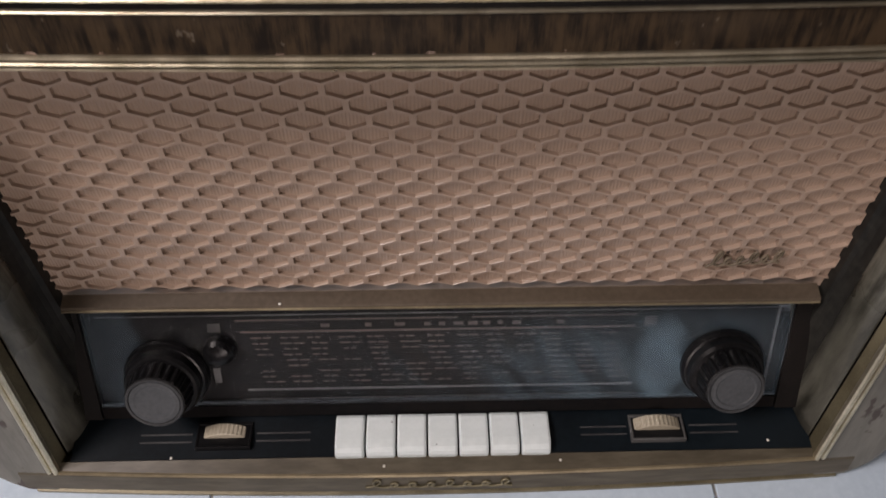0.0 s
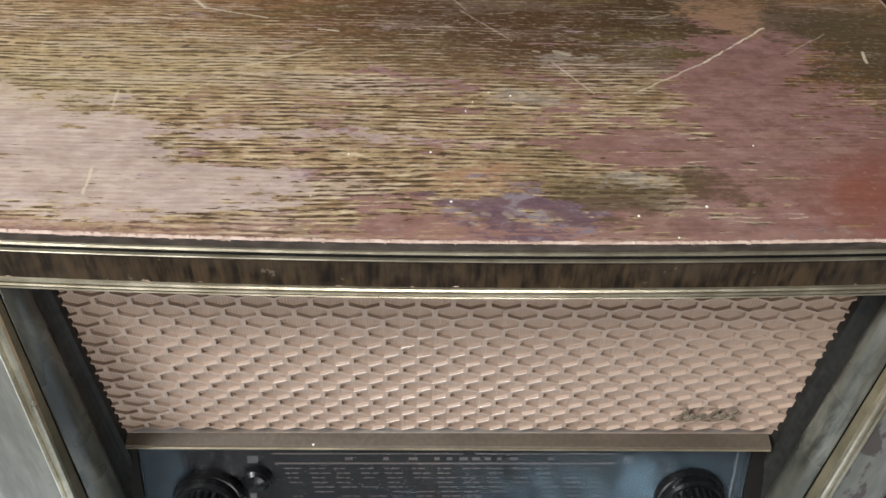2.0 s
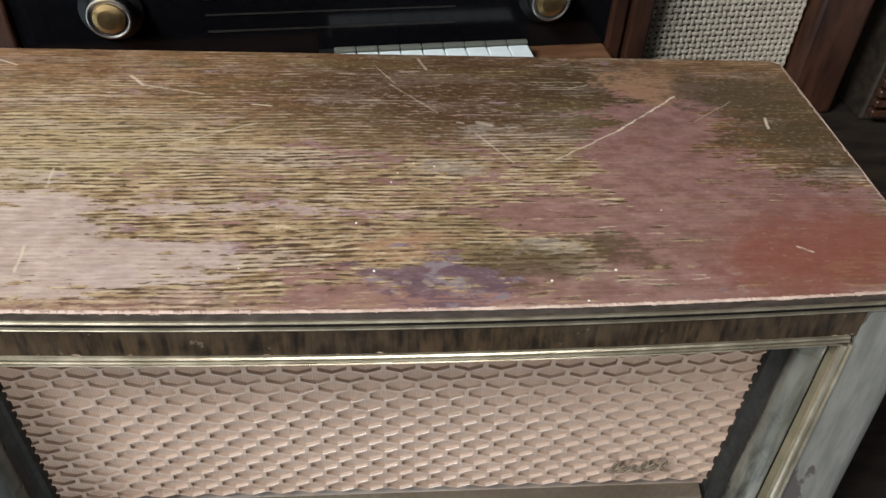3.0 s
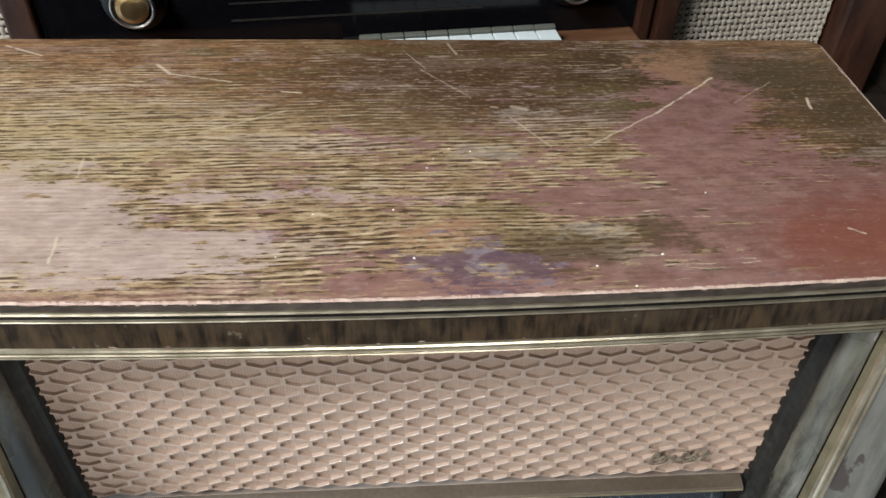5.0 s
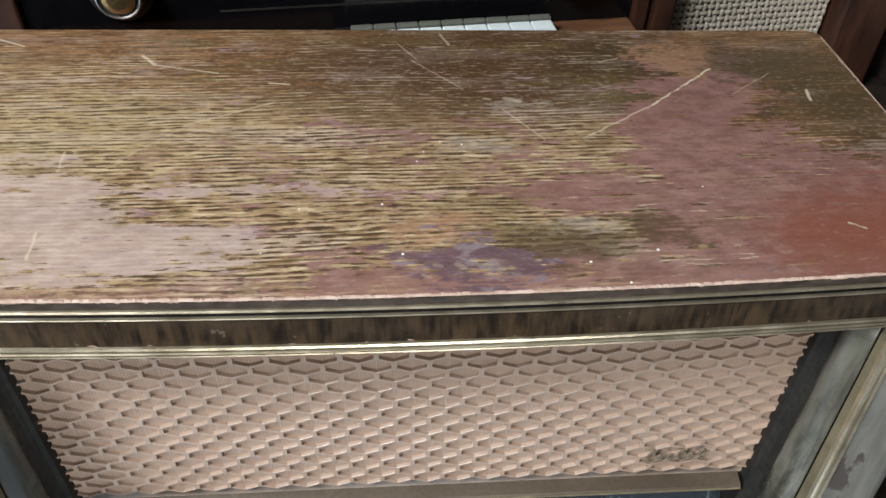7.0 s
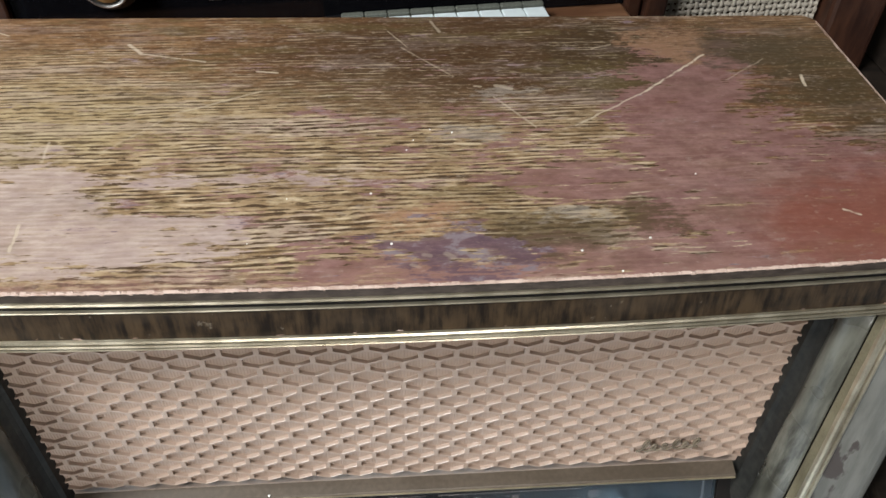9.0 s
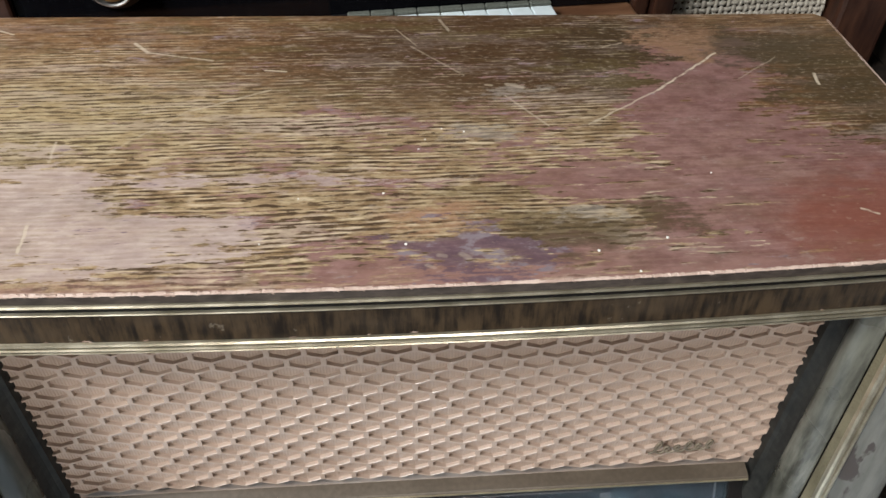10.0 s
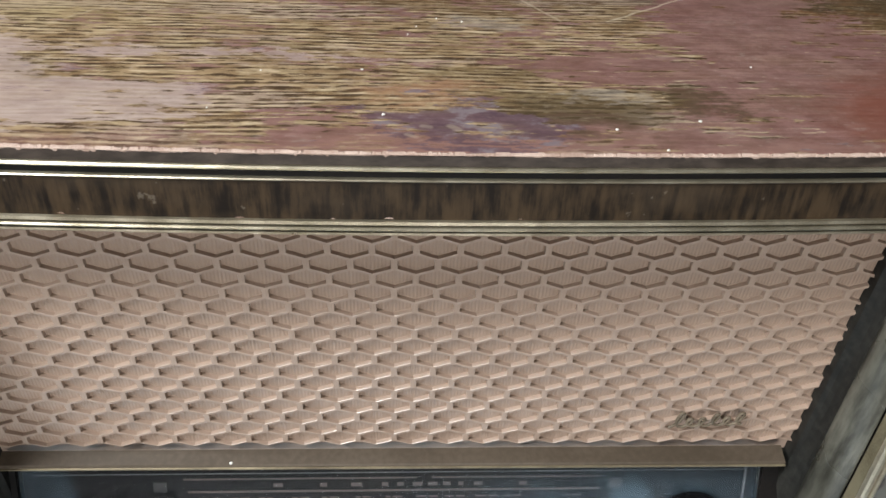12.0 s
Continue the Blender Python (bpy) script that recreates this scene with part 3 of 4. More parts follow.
# side posts of the front, side panels, inner cheeks
ZS = steps(0.004, 0.045, 7) + steps(0.08, 0.4055, 8)
GRILLE_Y, GRILLE_HALF = 0.036, 0.2770
for side in (-1, 1):
    rings, flank = [], []
    for z in ZS:
        xo, xe = opening(max(z, 0.02), side), outer(z, side)
        r = 0.022
        cx = xe - side * r
        arc = [(cx + side * r * math.sin(a), front(cx, z) + r - r * math.cos(a)) for a in steps(0, math.pi / 2, 7)]
        ring = [(x, front(x, z)) for x in steps(xo + side * 0.0088, cx - side * 0.004, 4)] + arc
        ring += [(xe - side * 0.012, front(cx, z) + r), (xo + side * 0.0088, front(xo, z) + 0.012)]
        rings.append([(x, y, z) for x, y in ring])
        y0 = front(cx, z) + r
        flank.append([(xe, y0, z), (xe, back(xe) - 0.002, z), (xe - side * 0.012, back(xe) - 0.002, z), (xe - side * 0.012, y0, z)])
    part("front_post", loft(rings), MAT_FRAME, radio, "faded greyish front post with peeling finish")
    part("side_panel", loft(flank), MAT_SIDE, radio)
    # brass edge of the opening and its inner flank
    bead, strip, groove, cheek, inner = [], [], [], [], []
    for z in steps(0.030, 0.3785, 14):
        xo = opening(z, side)
        f = front(xo, z)
        ridge = ((0.0092, 0.002), (0.0088, -0.0012), (0.0074, -0.0019), (0.0060, -0.0010), (0.0052, 0.0006), (0.0044, -0.0012), (0.0030, -0.0026), (0.0012, -0.0024), (0.0, -0.0010), (-0.0004, 0.002))
        bead.append([(xo + side * u, f + v, z) for u, v in ridge])
        xg = XC + side * (GRILLE_HALF if side > 0 else GRILLE_HALF - 0.004)
        deep, wide = GRILLE_Y - f, abs(xo - xg)

        def at(u, v):
            return (xo - side * u * wide, f + v * deep)

        sec = [at(-0.15, 0.02), at(0.0, 0.012), at(0.10, 0.175), at(0.09, 0.185), at(-0.15, 0.185)]
        strip.append([(x, y, z) for x, y in sec])
        groove.append([(x, y, z) for x, y in (at(-0.16, 0.178), at(0.03, 0.184), at(0.03, 0.24), at(-0.16, 0.25))])
        pts = [at(-0.10, 0.36), at(0.07, 0.225), at(0.12, 0.207), at(0.18, 0.225), at(0.32, 0.275), at(0.46, 0.325), at(0.60, 0.405), at(0.70, 0.49), at(0.76, 0.57), at(0.785, 0.64), at(0.70, 0.66), at(-0.10, 0.66)]
        cheek.append([(x, y, z) for x, y in pts])
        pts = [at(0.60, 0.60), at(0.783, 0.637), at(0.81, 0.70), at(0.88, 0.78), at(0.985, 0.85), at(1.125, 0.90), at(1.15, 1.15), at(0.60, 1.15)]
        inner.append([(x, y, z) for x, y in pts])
    part("post_bead", loft(bead), MAT_BRASS, radio, "brass bead beside the opening")
    part("post_strip", loft(strip), MAT_DULL, radio, "olive brass strip inside the opening")
    part("post_groove", loft(groove), MAT_GROOVE, radio, "black gap beside the cheek")
    part("cheek", loft(cheek, smooth=True), MAT_CHEEK, radio, "rounded dark cheek beside the grille")
    part("cheek_flank", loft(inner), MAT_FLANK, radio, "dark inner flank of the cheek")

# bottom rail and the ledge in front of the controls
BX = (opening(0.03, -1), opening(0.03, 1))
part("bottom_rail", rail([(0.0295, 0.0005), (0.026, -0.0008), (0.008, -0.0008), (0.004, 0.003), (0.004, 0.014), (0.0295, 0.014)], X_LEFT + 0.038, X_RIGHT - 0.038), MAT_RAIL, radio, "faded bottom rail")
part("bottom_bead", rail([(0.0312, 0.002), (0.0312, -0.0012), (0.0300, -0.0022), (0.0285, -0.0014), (0.0283, 0.002)], BX[0] - 0.004, BX[1] + 0.004), MAT_LINE, radio, "tarnished brass bead")
part("ledge", loft([[(x, front(x, 0.03) + 0.0005, 0.0302), (x, front(x, 0.03) + 0.0005, 0.0312), (x, -0.0305, 0.0345), (x, -0.0295, 0.0300)] for x in steps(BX[0], BX[1], 24)]), MAT_RAIL, radio, "brownish ledge under the keys")
part("foot_edge", rail([(0.0055, 0.0030), (0.0040, -0.0012), (0.0012, -0.0008), (0.0010, 0.004)], X_LEFT + 0.045, X_RIGHT - 0.045), MAT_DULL, radio, "thin bottom edge strip")
part("bottom_board", box(X_LEFT + 0.05, X_RIGHT - 0.05, -0.03, 0.30, 0.0, 0.012), MAT_SIDE, radio)
part("back_board", box(X_LEFT + 0.013, X_RIGHT - 0.013, 0.296, 0.302, 0.013, 0.404), MAT_SHELF, radio)

# grille
part("grille_backing", box(XC - GRILLE_HALF, XC + GRILLE_HALF, GRILLE_Y + 0.0040, GRILLE_Y + 0.009, 0.150, 0.372), MAT_WEB, radio, "pale brown grille backing")
PITCH, ROW = 0.02448, 0.01100


def hexagon():
    """One moulded cell, its face towards -y: a raised web round a sunken hexagonal floor with sloping walls."""
    p, a, h = PITCH / 2, 0.0032, 0.0078

    def ring(w, up, up_side, low, low_side, y):
        return [(w, y, up_side), (0, y, up), (-w, y, up_side), (-w, y, -low_side), (0, y, -low), (w, y, -low_side)]

    rings = [
        ring(p, h, a, h, a, -0.0001),
        ring(0.0105, 0.0063, 0.0026, 0.0072, 0.0034, 0.0),
        ring(0.0103, 0.0061, 0.0025, 0.0070, 0.0033, 0.0003),
        ring(0.0101, 0.0059, 0.0024, 0.0068, 0.0031, 0.0028),
    ]
    verts = [v for r in rings for v in r]
    faces = [(6 * i + k, 6 * i + (k + 1) % 6, 6 * i + 6 + (k + 1) % 6, 6 * i + 6 + k) for i in range(3) for k in range(6)]
    faces.append((18, 19, 20, 21, 22, 23))
    me = bpy.data.meshes.new("hexagon")
    me.from_pydata(verts, [], faces)
    me.materials.append(MAT_WEB)
    me.materials.append(MAT_HEX)
    for k, f in enumerate(me.polygons):
        f.material_index = 1 if k == 18 else 0
    me.update()
    return me


HEX = hexagon()
rest_v, rest_f, rest_m = [], [], []
count = 0
for r in range(22):
    z = 0.3568 - r * ROW
    if z < 0.1615:
        break
    for k in range(-12, 13):
        x = -0.0088 + (k + (0.5 if r % 2 else 0)) * PITCH
        if abs(x - XC) > GRILLE_HALF + 0.010:
            continue
        at = Matrix.Translation((x, GRILLE_Y, z))
        if count < 300:
            share("hexagon", HEX, at, radio)
            count += 1
        else:
            first_v = len(rest_v)
            rest_v += [at @ v.co for v in HEX.vertices]
            rest_f += [[first_v + i for i in p.vertices] for p in HEX.polygons]
            rest_m += [p.material_index for p in HEX.polygons]
relief = bpy.data.meshes.new("hexagon_relief")
relief.from_pydata(rest_v, [], rest_f)
relief.materials.append(MAT_WEB)
relief.materials.append(MAT_HEX)
relief.polygons.foreach_set("material_index", rest_m)
relief.update()
lower = new("hexagon_relief", relief)
lower.parent = radio
tagged(lower, "lower rows of pressed brown hexagons", kind="stuff")

# ledge between grille and dial
LEDGE = ((XC - 0.2665, 0.0040), (XC + 0.2675, 0.0020))
part("grille_ledge", loft([[(x, 0.0345, 0.1600), (x, 0.0212 + d, 0.1570), (x, 0.0202 + d, 0.1558), (x, 0.0204 + d, 0.1546), (x, 0.0214 + d, 0.1538), (x, 0.0345, 0.1538)] for x, d in LEDGE]), MAT_BAR, radio, "bronze ledge under the grille")
part("ledge_edge", loft([[(x, 0.0203 + d, 0.1549), (x, 0.0192 + d, 0.1545), (x, 0.0191 + d, 0.1538), (x, 0.0198 + d, 0.1534), (x, 0.0212 + d, 0.1535)] for x, d in LEDGE]), MAT_LINE, radio, "thin brass edge of the ledge")

# dial behind its glass
Z0, Z1, Y0, Y1, W0, W1 = 0.1500, 0.0480, 0.0449, 0.0032, 0.264, 0.264
DX = -0.0055
LEAN_N = Vector((0, -abs(Z0 - Z1), abs(Y0 - Y1))).normalized()


def on_dial(s, v, off=0.0):
    """s from -1 to 1 across the glass, v from 0 at its top to 1 at its foot."""
    p = Vector((DX + s * (W0 + (W1 - W0) * v), Y0 + (Y1 - Y0) * v, Z0 + (Z1 - Z0) * v))
    return p + LEAN_N * off


def slab(s0, s1, v0, v1, o0, o1):
    ring = lambda o: [on_dial(s0, v0, o), on_dial(s1, v0, o), on_dial(s1, v1, o), on_dial(s0, v1, o)]
    return loft([ring(o0), ring(o1)])


part("dial_well", slab(-1.12, 1.12, -0.02, 1.10, -0.012, -0.009), MAT_BLACK, radio)
part("dial_plate", slab(-1.0, 1.0, 0.1, 1.0, -0.008, -0.006), MAT_DIAL, radio, "dark dial plate with rows of station print")
for a in ((-1.10, 1.10, 0.06, 0.155), (-1.10, -1.003, 0.155, 1.04), (1.003, 1.10, 0.155, 1.04)):
    part("glass_frame", slab(*a, -0.009, 0.0022), MAT_GROOVE, radio)
part("glass_foot", slab(-1.0, 1.0, 0.945, 1.04, -0.009, 0.0008), MAT_DIAL, radio)
glass = part("dial_glass", slab(-1.0, 1.0, 0.160, 0.955, -0.002, 0.0), MAT_GLASS, radio, "dusty dial glass with pale reflections painted on")
glass.visible_shadow = False
for s0, s1, v0, v1, m in ((-0.58, 0.05, 0.264, 0.275, MAT_PRINT), (0.09, 0.56, 0.264, 0.275, MAT_PRINT), (-0.57, 0.56, 0.356, 0.370, MAT_PRINT), (-0.57, 0.57, 0.838, 0.852, MAT_PRINT2), (-0.58, 0.58, 0.925, 0.932, MAT_PRINT2), (-0.97, 0.97, 0.225, 0.232, MAT_PRINT2), (0.965, 0.972, 0.2, 0.94, MAT_PRINT2)):
    part("scale_line", slab(s0, s1, v0, v1, -0.006, -0.0056), m, radio)
bars_v, bars_f = [], []
rng = random.Random(11)


def bar(s0, s1, v0, v1):
    b = len(bars_v)
    bars_v.extend([on_dial(s0, v0, -0.0056), on_dial(s1, v0, -0.0056), on_dial(s1, v1, -0.0056), on_dial(s0, v1, -0.0056)])
    bars_f.append((b, b + 1, b + 2, b + 3))


for col in range(13):
    base = -0.55 + col * 0.084
    for row in range(9):
        v = 0.405 + row * 0.046
        if rng.random() < 0.85:
            a = base + 0.004 * row + rng.random() * 0.012
            for word in range(2):
                e = a + 0.012 + rng.random() * 0.020
                bar(a, e, v, v + 0.011)
                a = e + 0.006
for k in range(18):
    a = -0.34 + k * 0.042
    if rng.random() < 0.75:
        bar(a, a + 0.014 + 0.016 * rng.random(), 0.302, 0.330)
tagged(part("station_print", solid(bars_v, bars_f), MAT_PRINT, radio, "rows of tiny brown station print"), kind="stuff")
for s in (-0.66, 0.585):
    part("dial_symbol", slab(s, s + 0.035, 0.29, 0.36, -0.006, -0.0055), MAT_FAINT, radio)

# knobs
TURN_N = LEAN_N.to_track_quat("Z", "Y").to_matrix().to_4x4()


def knob(s, v, name, label):
    m = Matrix.Translation(on_dial(s, v, 0.0)) @ TURN_N
    k = part(name, turned([(0.0315, 0.0002), (0.0315, 0.004), (0.030, 0.007), (0.0285, 0.0075), (0.0282, 0.014), (0.0265, 0.0165), (0.020, 0.017)], m, 56), MAT_BLACK, radio, label)
    part("grip", turned([(0.0238, 0.0165), (0.0240, 0.018, 1), (0.0226, 0.031, 1), (0.0216, 0.0330), (0.0190, 0.0335)], m, 96, ribs=24, depth=0.0012), MAT_BLACK, k)
    part("ring", turned([(0.0212, 0.0331), (0.0210, 0.0344), (0.0203, 0.0347), (0.0190, 0.0344), (0.0185, 0.0332)], m, 56), MAT_RIM, k, "dusty grey rim")
    part("cap", turned([(0.0186, 0.0334), (0.0182, 0.0342), (0.0150, 0.0345), (0.0138, 0.0340), (0.0055, 0.0339), (0.0010, 0.0338)], m, 48), MAT_CAP, k, "dusty black cap")
    return k


knob(-0.790, 0.675, "knob", "black ribbed volume knob")
knob(0.818, 0.655, "knob", "black ribbed tuning knob")
dome = Matrix.Translation(on_dial(-0.628, 0.466, 0.0)) @ TURN_N
part("tuning_eye", turned([(0.0125, 0.0002), (0.0125, 0.003), (0.0115, 0.0065), (0.0085, 0.0095), (0.004, 0.0110), (0.0006, 0.0113)], dome, 32), MAT_BLACK, radio, "small shiny black dome on the dial")
part("dial_pointer", slab(-0.655, -0.635, 0.62, 0.74, 0.0, 0.001), MAT_PRINT2, radio)

# control panel, wheels and keys
KEY_X0, KEY_W = -0.0886, 0.02400
panel_rings = []
for x in steps(XC - 0.287, XC + 0.287, 2):
    panel_rings.append([(x, 0.0075, 0.0415), (x, -0.030, 0.0350), (x, -0.0305, 0.030), (x, 0.0075, 0.030)])
part("control_panel", loft(panel_rings), MAT_NAVY, radio, "blue-black control panel")


def on_panel(y):
    return 0.0415 - (0.0075 - y) * 0.0065 / 0.0375


for a, b in ((-0.150, -0.108), (-0.240, -0.200), (0.104, 0.140), (0.190, 0.228)):
    for y in (-0.011, -0.017):
        part("panel_line", box(a, b, y - 0.0006, y + 0.0006, on_panel(y) - 0.001, on_panel(y) + 0.0004), MAT_PRINT2, radio)
for cx, bezel, rw in ((-0.1745, MAT_BLACK, 0.0256), (0.1640, MAT_GREY, 0.0270)):
    rim = [(rw - 0.0008, -0.0050), (rw, -0.0042, 1), (rw, 0.0042, 1), (rw - 0.0008, 0.0050)]
    part("thumb_wheel", turned(rim, Matrix.Translation((cx, -0.0105, 0.0205)) @ Matrix.Rotation(math.pi / 2, 4, "X"), 96, ribs=48, depth=0.0004), MAT_CREAM, radio, "cream thumb wheel")
    for x0, x1, y0, y1 in ((cx - 0.0215, cx + 0.0215, -0.0045, -0.0020), (cx - 0.0215, cx + 0.0215, -0.0240, -0.0222), (cx - 0.0215, cx - 0.0195, -0.0222, -0.0045), (cx + 0.0195, cx + 0.0215, -0.0222, -0.0045)):
        part("wheel_frame", box(x0, x1, y0, y1, 0.0340, 0.0412, 0.0006, 1), bezel, radio)
    part("wheel_well", box(cx - 0.0195, cx + 0.0195, -0.0222, -0.0045, 0.0340, 0.0402), MAT_BLACK, radio)


def key_mesh():
    prof = [(0.0005, 0.0388), (-0.0003, 0.0445), (-0.0030, 0.0460), (-0.0120, 0.0458), (-0.0220, 0.0457), (-0.0280, 0.0447), (-0.0308, 0.0420), (-0.0320, 0.0383), (-0.0316, 0.0330), (0.0005, 0.0330)]
    rings = []
    for x, k in ((0.0007, 0.0018), (0.0012, 0.0006), (0.0026, 0.0), (0.0214, 0.0), (0.0228, 0.0006), (0.0233, 0.0018)):
        rings.append([(x, y + (k if y < -0.02 else 0), z - (k if z > 0.036 else 0)) for y, z in prof])
    return loft(rings)


first = part("key", key_mesh(), MAT_IVORY, radio, "off-white push key")
first.location.x = KEY_X0
for i in range(1, 7):
    k = share("key", first.data, Matrix.Translation((KEY_X0 + i * KEY_W, 0, (0, 0, 0.0003, 0, -0.0003, 0.0002, 0.0004)[i])), radio)
    tagged(k, "off-white push key")


# badges: illegible script as plain strokes
def script(name, x0, x1, loops, z0, h, rise, y_of, parent, thick, material):
    """A looping pen stroke, like handwriting, with a tall first loop."""
    cu = bpy.data.curves.new(name, "CURVE")
    cu.dimensions, cu.bevel_depth, cu.bevel_resolution = "3D", thick, 2
    sp = cu.splines.new("POLY")
    n = loops * 14
    step = (x1 - x0) / loops
    pts = []
    for i in range(n + 1):
        a = 2 * math.pi * i / 14
        k = i / 14
        tall = 1.55 if k < 1 else (1.25 if int(k) in (loops // 2, loops - 1) else 0.85)
        x = x0 + step * k + 0.42 * step * math.sin(a) + 0.25 * h * tall * (0.5 - 0.5 * math.cos(a))
        pts.append((x, z0 + rise * k / loops + h * tall * (0.5 - 0.5 * math.cos(a))))
    sp.points.add(len(pts) - 1)
    for p, (x, z) in zip(sp.points, pts):
        p.co = (x, y_of(x, z), z, 1)
    tmp = new(name, cu)
    me = bpy.data.meshes.new_from_object(tmp.evaluated_get(bpy.context.evaluated_depsgraph_get()))
    bpy.data.objects.remove(tmp)
    me.materials.clear()
    me.materials.append(material)
    ob = new(name, me)
    ob.parent = parent
    return ob


tagged(script("grille_badge", 0.177, 0.227, 6, 0.1825, 0.0095, 0.003, lambda x, z: GRILLE_Y - 0.0028, radio, 0.0010, MAT_BADGE), "tarnished script badge on the grille")
tagged(script("rail_badge", -0.065, 0.049, 8, 0.0145, 0.0070, 0.0, lambda x, z: front(x, z) - 0.0016, radio, 0.0010, MAT_DULL), "tarnished script lettering on the bottom rail")

# flecks of paint and dust on the lid
for i, (x, y, s) in enumerate(((-0.014, 0.033, 1.2), (0.097, 0.022, 1.2), (0.140, 0.031, 1.3), (0.030, 0.144, 1.0), (0.015, 0.148, 0.8), (-0.026, 0.080, 1.1), (0.003, 0.136, 0.7), (-0.078, 0.077, 0.7), (-0.002, 0.125, 0.7), (0.186, 0.091, 0.8), (0.117, 0.004, 1.0), (-0.098, 0.037, 0.7))):
    r = 0.0008 * s
    part("paint_fleck", turned([(r, -0.0002), (r * 0.9, 0.0003), (r * 0.4, 0.0006)], Matrix.Translation((x, y, TOP)), 8), MAT_FLECK, radio)

# chips in the band and along the trim
rng = random.Random(31)
for i in range(16):
    x, z, w, h = rng.uniform(-0.30, 0.30), rng.choice((0.3861, 0.3863, 0.3866)), rng.uniform(0.0006, 0.0024), rng.uniform(0.0002, 0.0005)
    y = front(x, z) + 0.0003
    chip = loft([[(x - w, y, z), (x - w * 0.3, y, z + h), (x + w * 0.8, y, z + h * 0.6), (x + w, y, z - h * 0.5)], [(x - w, y + 0.001, z), (x - w * 0.3, y + 0.001, z + h), (x + w * 0.8, y + 0.001, z + h * 0.6), (x + w, y + 0.001, z - h * 0.5)]])
    part("chip", chip, MAT_RAW, radio)

for x, y, z in ((-0.214, -0.029, 0.0350), (0.250, -0.024, 0.0360), (-0.118, 0.025, 0.1578), (0.086, -0.036, 0.0335), (-0.05, -0.038, 0.0330)):
    part("dust_grain", turned([(0.0009, -0.0004), (0.0012, 0.0003), (0.0006, 0.0009)], Matrix.Translation((x, y, z)), 7), MAT_FLECK, radio)


for x, y, z in ((KEY_X0 + 6.45 * KEY_W, -0.0125, 0.0458), (KEY_X0 + 1.86 * KEY_W, -0.0075, 0.0459), (KEY_X0 + 3.3 * KEY_W, -0.0265, 0.0449)):
    part("dirt_speck", turned([(0.0007, -0.0003), (0.0006, 0.0002), (0.0002, 0.0004)], Matrix.Translation((x, y, z)), 7), MAT_CAP, radio)


# ---- the radio behind, on its shelf ----
SH = 0.335 - 0.09
shelf = thing("shelf", "dark wooden shelf under the second radio", "shelf")
part("board", box(-0.80, 0.82, 0.335, 0.85, SH - 0.02, SH, 0.002), MAT_SHELF, shelf)
for x in (-0.79, -0.1, 0.77):
    part("upright", box(x, x + 0.02, 0.36, 0.84, 0.0, SH - 0.02), MAT_SHELF, shelf)

second = thing("second_radio", "brown wooden radio with woven cloth panels and dark glass dial", "radio", (-0.272, 0.418, 0.335))
second.rotation_euler.z = radians(6.3)
# local: x along its front from the first knob, y into it, z from the middle of the front
LOW = -0.09
part("cabinet_body", box(-0.34, 0.80, 0.03, 0.27, LOW, 0.31, 0.006), MAT_WALNUT, second)
for a, b in ((-0.365, -0.32), (0.762, 0.830)):
    part("cabinet_side", box(a, b, -0.014, 0.27, LOW, 0.31, 0.006), MAT_WALNUT, second)
for a, b in ((-0.118, -0.090), (0.518, 0.536), (0.538, 0.562)):
    part("post", box(a, b, -0.006 if b < 0.54 else -0.014, 0.03, LOW + 0.002, 0.31, 0.003), MAT_WALNUT, second)
part("bottom_lip", box(-0.090, 0.518, -0.054, 0.03, LOW, 0.014, 0.004), MAT_LIP, second, "orange-brown wooden lip")
part("cabinet_top", box(-0.365, 0.830, -0.014, 0.27, 0.311, 0.328, 0.004), MAT_WALNUT, second)
part("dial_glass", box(-0.090, 0.518, 0.002, 0.029, 0.015, 0.31), MAT_PANE, second, "black glass dial")
for z, h in ((0.064, 0.0016), (0.081, 0.0016), (0.086, 0.004), (0.098, 0.0016), (0.046, 0.002)):
    part("scale_line", box(0.09, 0.345, 0.0014, 0.0024, z, z + h), MAT_FAINT, second)
for x in (0.003, 0.442):
    m = Matrix.Translation((x, 0.001, 0.0745)) @ Matrix.Rotation(math.pi / 2, 4, "X")
    k = part("knob", turned([(0.030, 0.0), (0.030, 0.003), (0.0225, 0.006), (0.0215, 0.016), (0.0195, 0.0185)], m, 48), MAT_BLACK, second)
    part("ring", turned([(0.0206, 0.0180), (0.0204, 0.0200), (0.0192, 0.0206), (0.0178, 0.0198), (0.0176, 0.0188)], m, 48), MAT_CHROME, k, "worn metal rim")
    part("cap", turned([(0.0152, 0.0190), (0.0146, 0.0212), (0.0100, 0.0232), (0.001, 0.0242)], m, 40), MAT_GOLD, k, "polished brass cap")
part("key_bed", box(0.20, 0.424, -0.050, 0.003, 0.0145, 0.022), MAT_BLACK, second)
white = None
for i in range(9):
    x = 0.421 - 0.0229 * (i + 1)
    if white is None:
        white = part("key", box(0, 0.0220, -0.058, -0.026, 0.021, 0.0315, 0.0014, 2), MAT_IVORY, second, "white push key")
        white.location.x = x
        green = part("key_stop", box(0, 0.0222, -0.0255, -0.018, 0.023, 0.0345, 0.001, 1), MAT_GREEN, second, "dull green stop behind the key")
        green.location.x = x
    else:
        share("key", white.data, Matrix.Translation((x, 0, 0)), second)
        share("key_stop", green.data, Matrix.Translation((x, 0, 0)), second)


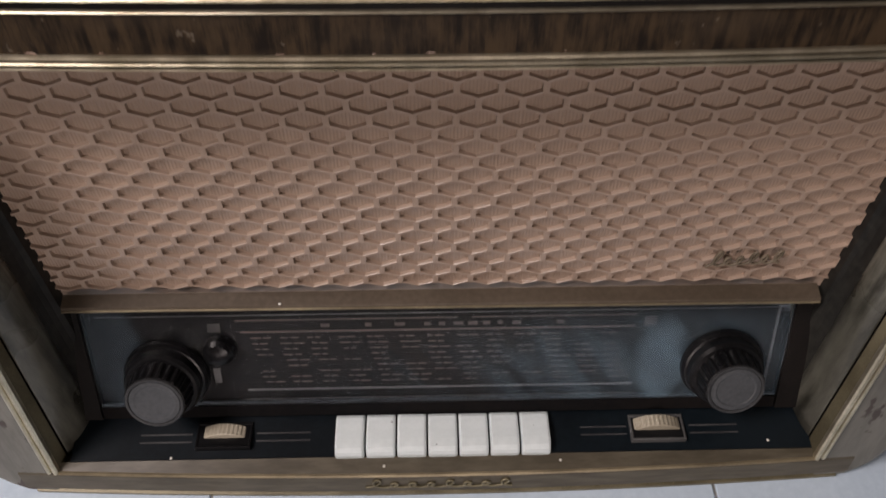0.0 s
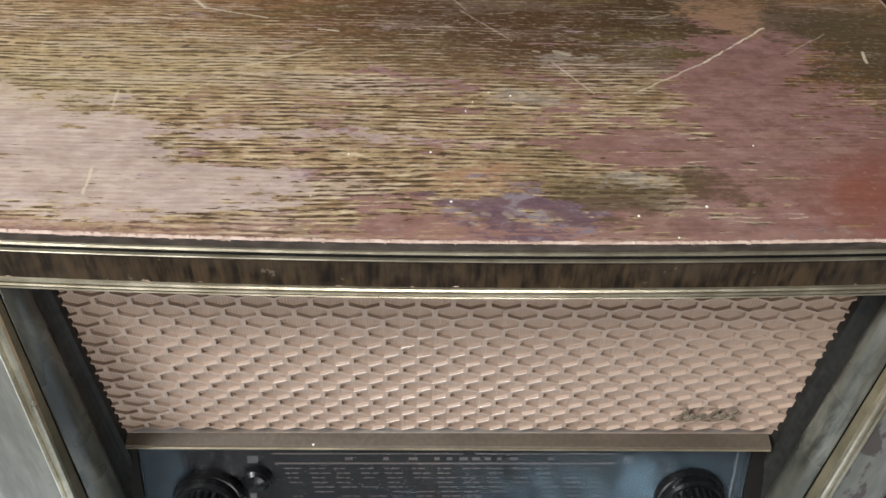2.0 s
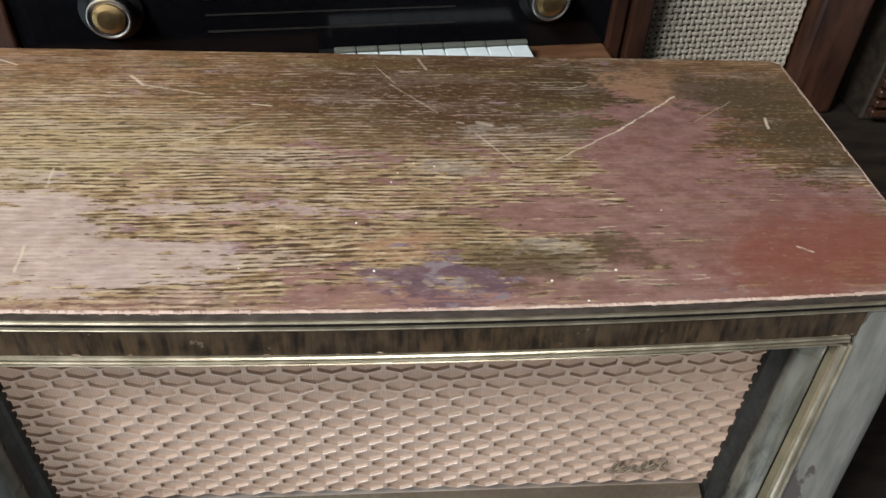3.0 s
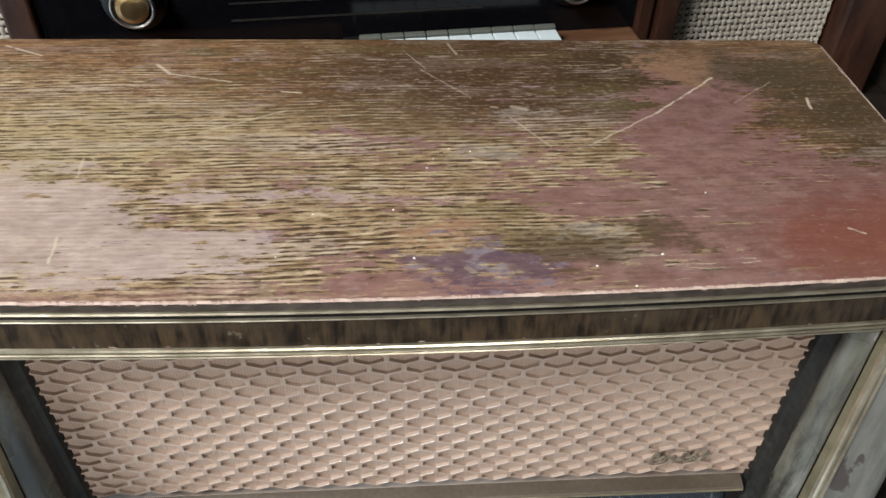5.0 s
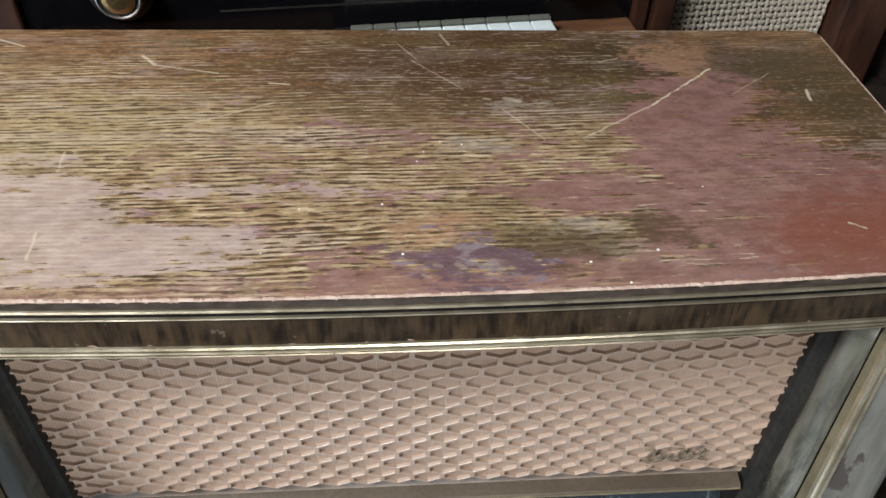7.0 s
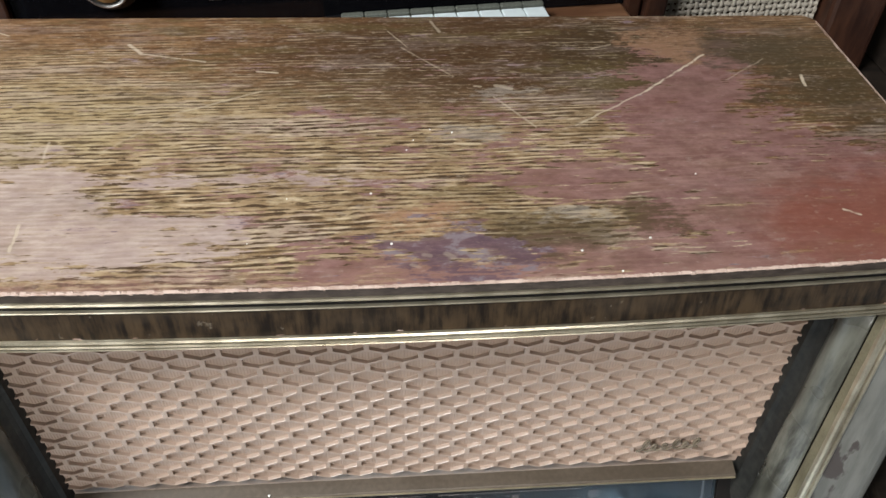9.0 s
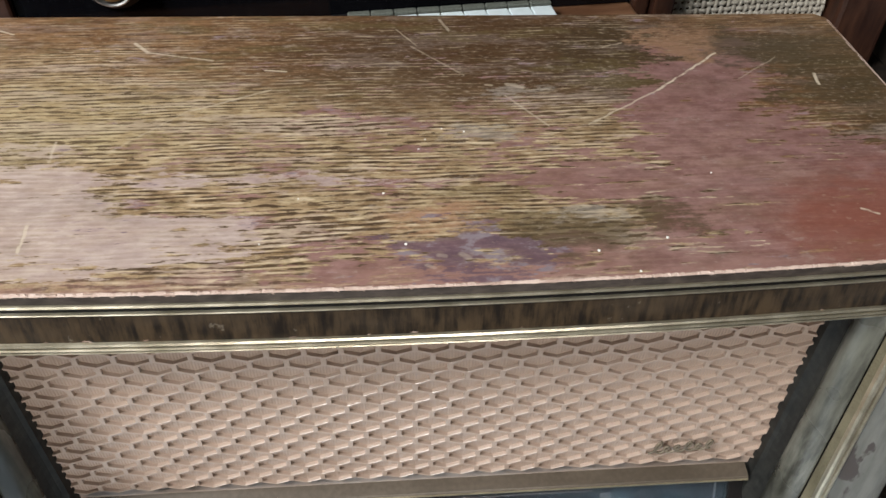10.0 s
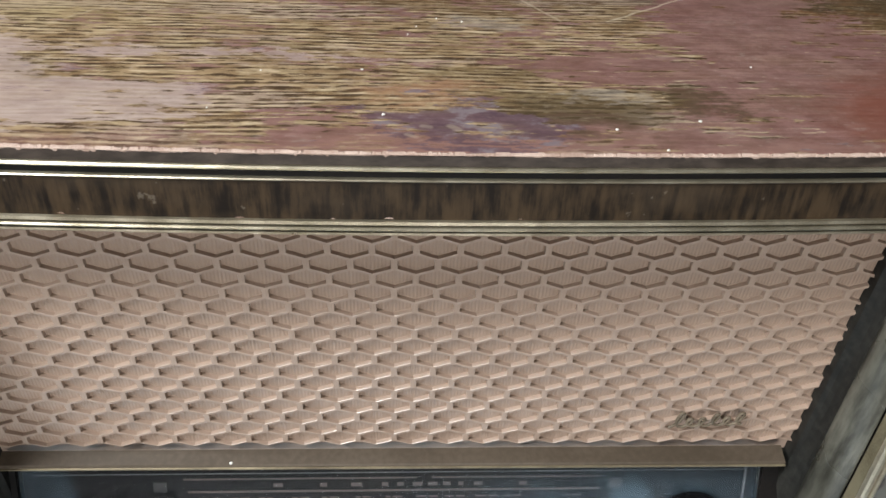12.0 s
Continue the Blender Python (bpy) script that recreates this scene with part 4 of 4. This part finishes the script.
def woven(x0, x1, z0, z1, y, parent):
    """Plain weave of thick threads, over and under, as one sheet of cloth."""
    verts, faces = [], []
    p = 0.0074

    def thread(points, half, thick, axis):
        b = len(verts)
        for px, py, pz in points:
            for du, dv in ((-half, 0), (-half * 0.5, -thick), (half * 0.5, -thick), (half, 0)):
                verts.append((px + (du if axis else 0), py + dv, pz + (0 if axis else du)))
        for i in range(len(points) - 1):
            for j in range(3):
                faces.append((b + i * 4 + j, b + i * 4 + j + 1, b + i * 4 + j + 5, b + i * 4 + j + 4))

    nx, nz = int((x1 - x0) / p), int((z1 - z0) / p)
    for i in range(nx + 1):
        x = x0 + i * p
        thread([(x, y - 0.0013 * math.cos(math.pi * (k / 2 + i)), z0 + k * p / 2) for k in range(nz * 2 + 1)], 0.0024, 0.0013, True)
    for k in range(nz + 1):
        z = z0 + k * p
        thread([(x0 + i * p / 2, y + 0.0013 * math.cos(math.pi * (i / 2 + k)), z) for i in range(nx * 2 + 1)], 0.0027, 0.0013, False)
    return tagged(part("speaker_cloth", solid(verts, faces, True), MAT_WEAVE, parent, "coarse beige woven speaker cloth"), kind="stuff")


for a, b in ((-0.32, -0.118), (0.562, 0.762)):
    part("cloth_backing", box(a, b, 0.014, 0.0299, LOW + 0.002, 0.309), MAT_HOLE, second)
    woven(a + 0.001, b - 0.001, LOW + 0.004, 0.306, 0.008, second)

# a dark ribbed cabinet beside it
third = thing("slatted_cabinet", "dark cabinet with horizontal slats beside the second radio", "cabinet")
part("body", box(0.585, 0.80, 0.48, 0.80, SH, SH + 0.39, 0.004), MAT_SHELF, third)
for i in range(27):
    part("slat", box(0.59, 0.795, 0.468, 0.4795, SH + 0.012 + i * 0.0135, SH + 0.021 + i * 0.0135, 0.0015, 1), MAT_WALNUT, third)

# low dark box added next to the large radio, for the shaded floor there
low = thing("shaded_floor_box", "added low dark box, stands in for shaded floor beside the radio", "cabinet")
part("body", box(0.405, 0.92, -0.04, 0.33, 0.0, 0.105, 0.004), MAT_SHELF, low)
part("top_board", box(0.397, 0.93, -0.05, 0.335, 0.1052, 0.12, 0.003), MAT_SHELF, low)

# unseen dark sheet on the tiles, added to darken the dial's reflection
mat = thing("dark_floor_sheet", "unseen dark sheet on the tiles, added to darken the dial reflection", "mat")
part("mat_body", box(-0.72, 0.58, -2.08, -0.215, 0.0, 0.006, 0.0025), MAT_SHEET, mat)
part("mat_border", box(-0.735, 0.595, -2.095, -0.20, 0.0, 0.0045, 0.002), MAT_SHEET, mat)

# ---- the room ----
RX0, RX1, RY0, RY1, RZ = -2.45, 2.0, -2.1, 1.2, 2.65
tagged(part("wall_north", box(RX0 - 0.15, RX1 + 0.15, RY1, RY1 + 0.15, 0, RZ), MAT_WALL), "plain painted wall", "wall", kind="structure")
# east and south walls are out of view, darkened to reflect less
tagged(part("wall_east", box(RX1, RX1 + 0.15, RY0, RY1, 0, RZ), MAT_DARK_WALL), "unseen wall, made dark to cut its bounce", "wall", kind="structure")


def pieces(boxes):
    """Several boxes as one mesh."""
    bm = bmesh.new()
    for a in boxes:
        one = box(*a)
        me = bpy.data.meshes.new("piece")
        one.to_mesh(me)
        one.free()
        bm.from_mesh(me)
        bpy.data.meshes.remove(me)
    return bm


tagged(part("wall_west", box(RX0 - 0.15, RX0, RY0, RY1, 0, RZ), MAT_WALL), "plain painted wall", "wall", kind="structure")
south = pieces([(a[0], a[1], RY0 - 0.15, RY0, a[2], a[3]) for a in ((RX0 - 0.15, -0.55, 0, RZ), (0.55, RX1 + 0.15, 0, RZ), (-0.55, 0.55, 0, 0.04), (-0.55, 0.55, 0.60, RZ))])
tagged(part("wall_south", south, MAT_DARK_WALL), "unseen dark wall with an opening for the low fill lamp", "wall", kind="structure")
cover = pieces([(*a, RZ, RZ + 0.10) for a in ((RX0 - 0.15, -2.35, RY0 - 0.15, RY1 + 0.15), (-1.25, RX1 + 0.15, RY0 - 0.15, RY1 + 0.15), (-2.35, -1.25, RY0 - 0.15, -1.58), (-2.35, -1.25, -0.58, RY1 + 0.15))])
tagged(part("ceiling", cover, MAT_CEIL), "white plastered ceiling with a roof light", "ceiling", kind="structure")
floor = tagged(part("floor", box(RX0 - 0.15, RX1 + 0.15, RY0 - 0.15, RY1 + 0.15, -0.12, -0.002), MAT_GROUT), "floor of pale glazed tiles", "floor", kind="structure")
TILE = 0.40
tile = None
for i in range(-7, 5):
    for j in range(-7, 4):
        x, y = 0.212 + i * TILE, -0.20 + j * TILE
        if x + TILE < RX0 or x > RX1 or y + TILE < RY0 or y > RY1:
            continue
        if tile is None:
            bm = box(0.0012, TILE - 0.0012, 0.0012, TILE - 0.0012, -0.004, 0.0, 0.0008, 1)
            tile = part("tile", bm, MAT_TILE, floor)
            tile.location = (x, y, 0)
        else:
            share("tile", tile.data, Matrix.Translation((x, y, 0)), floor)
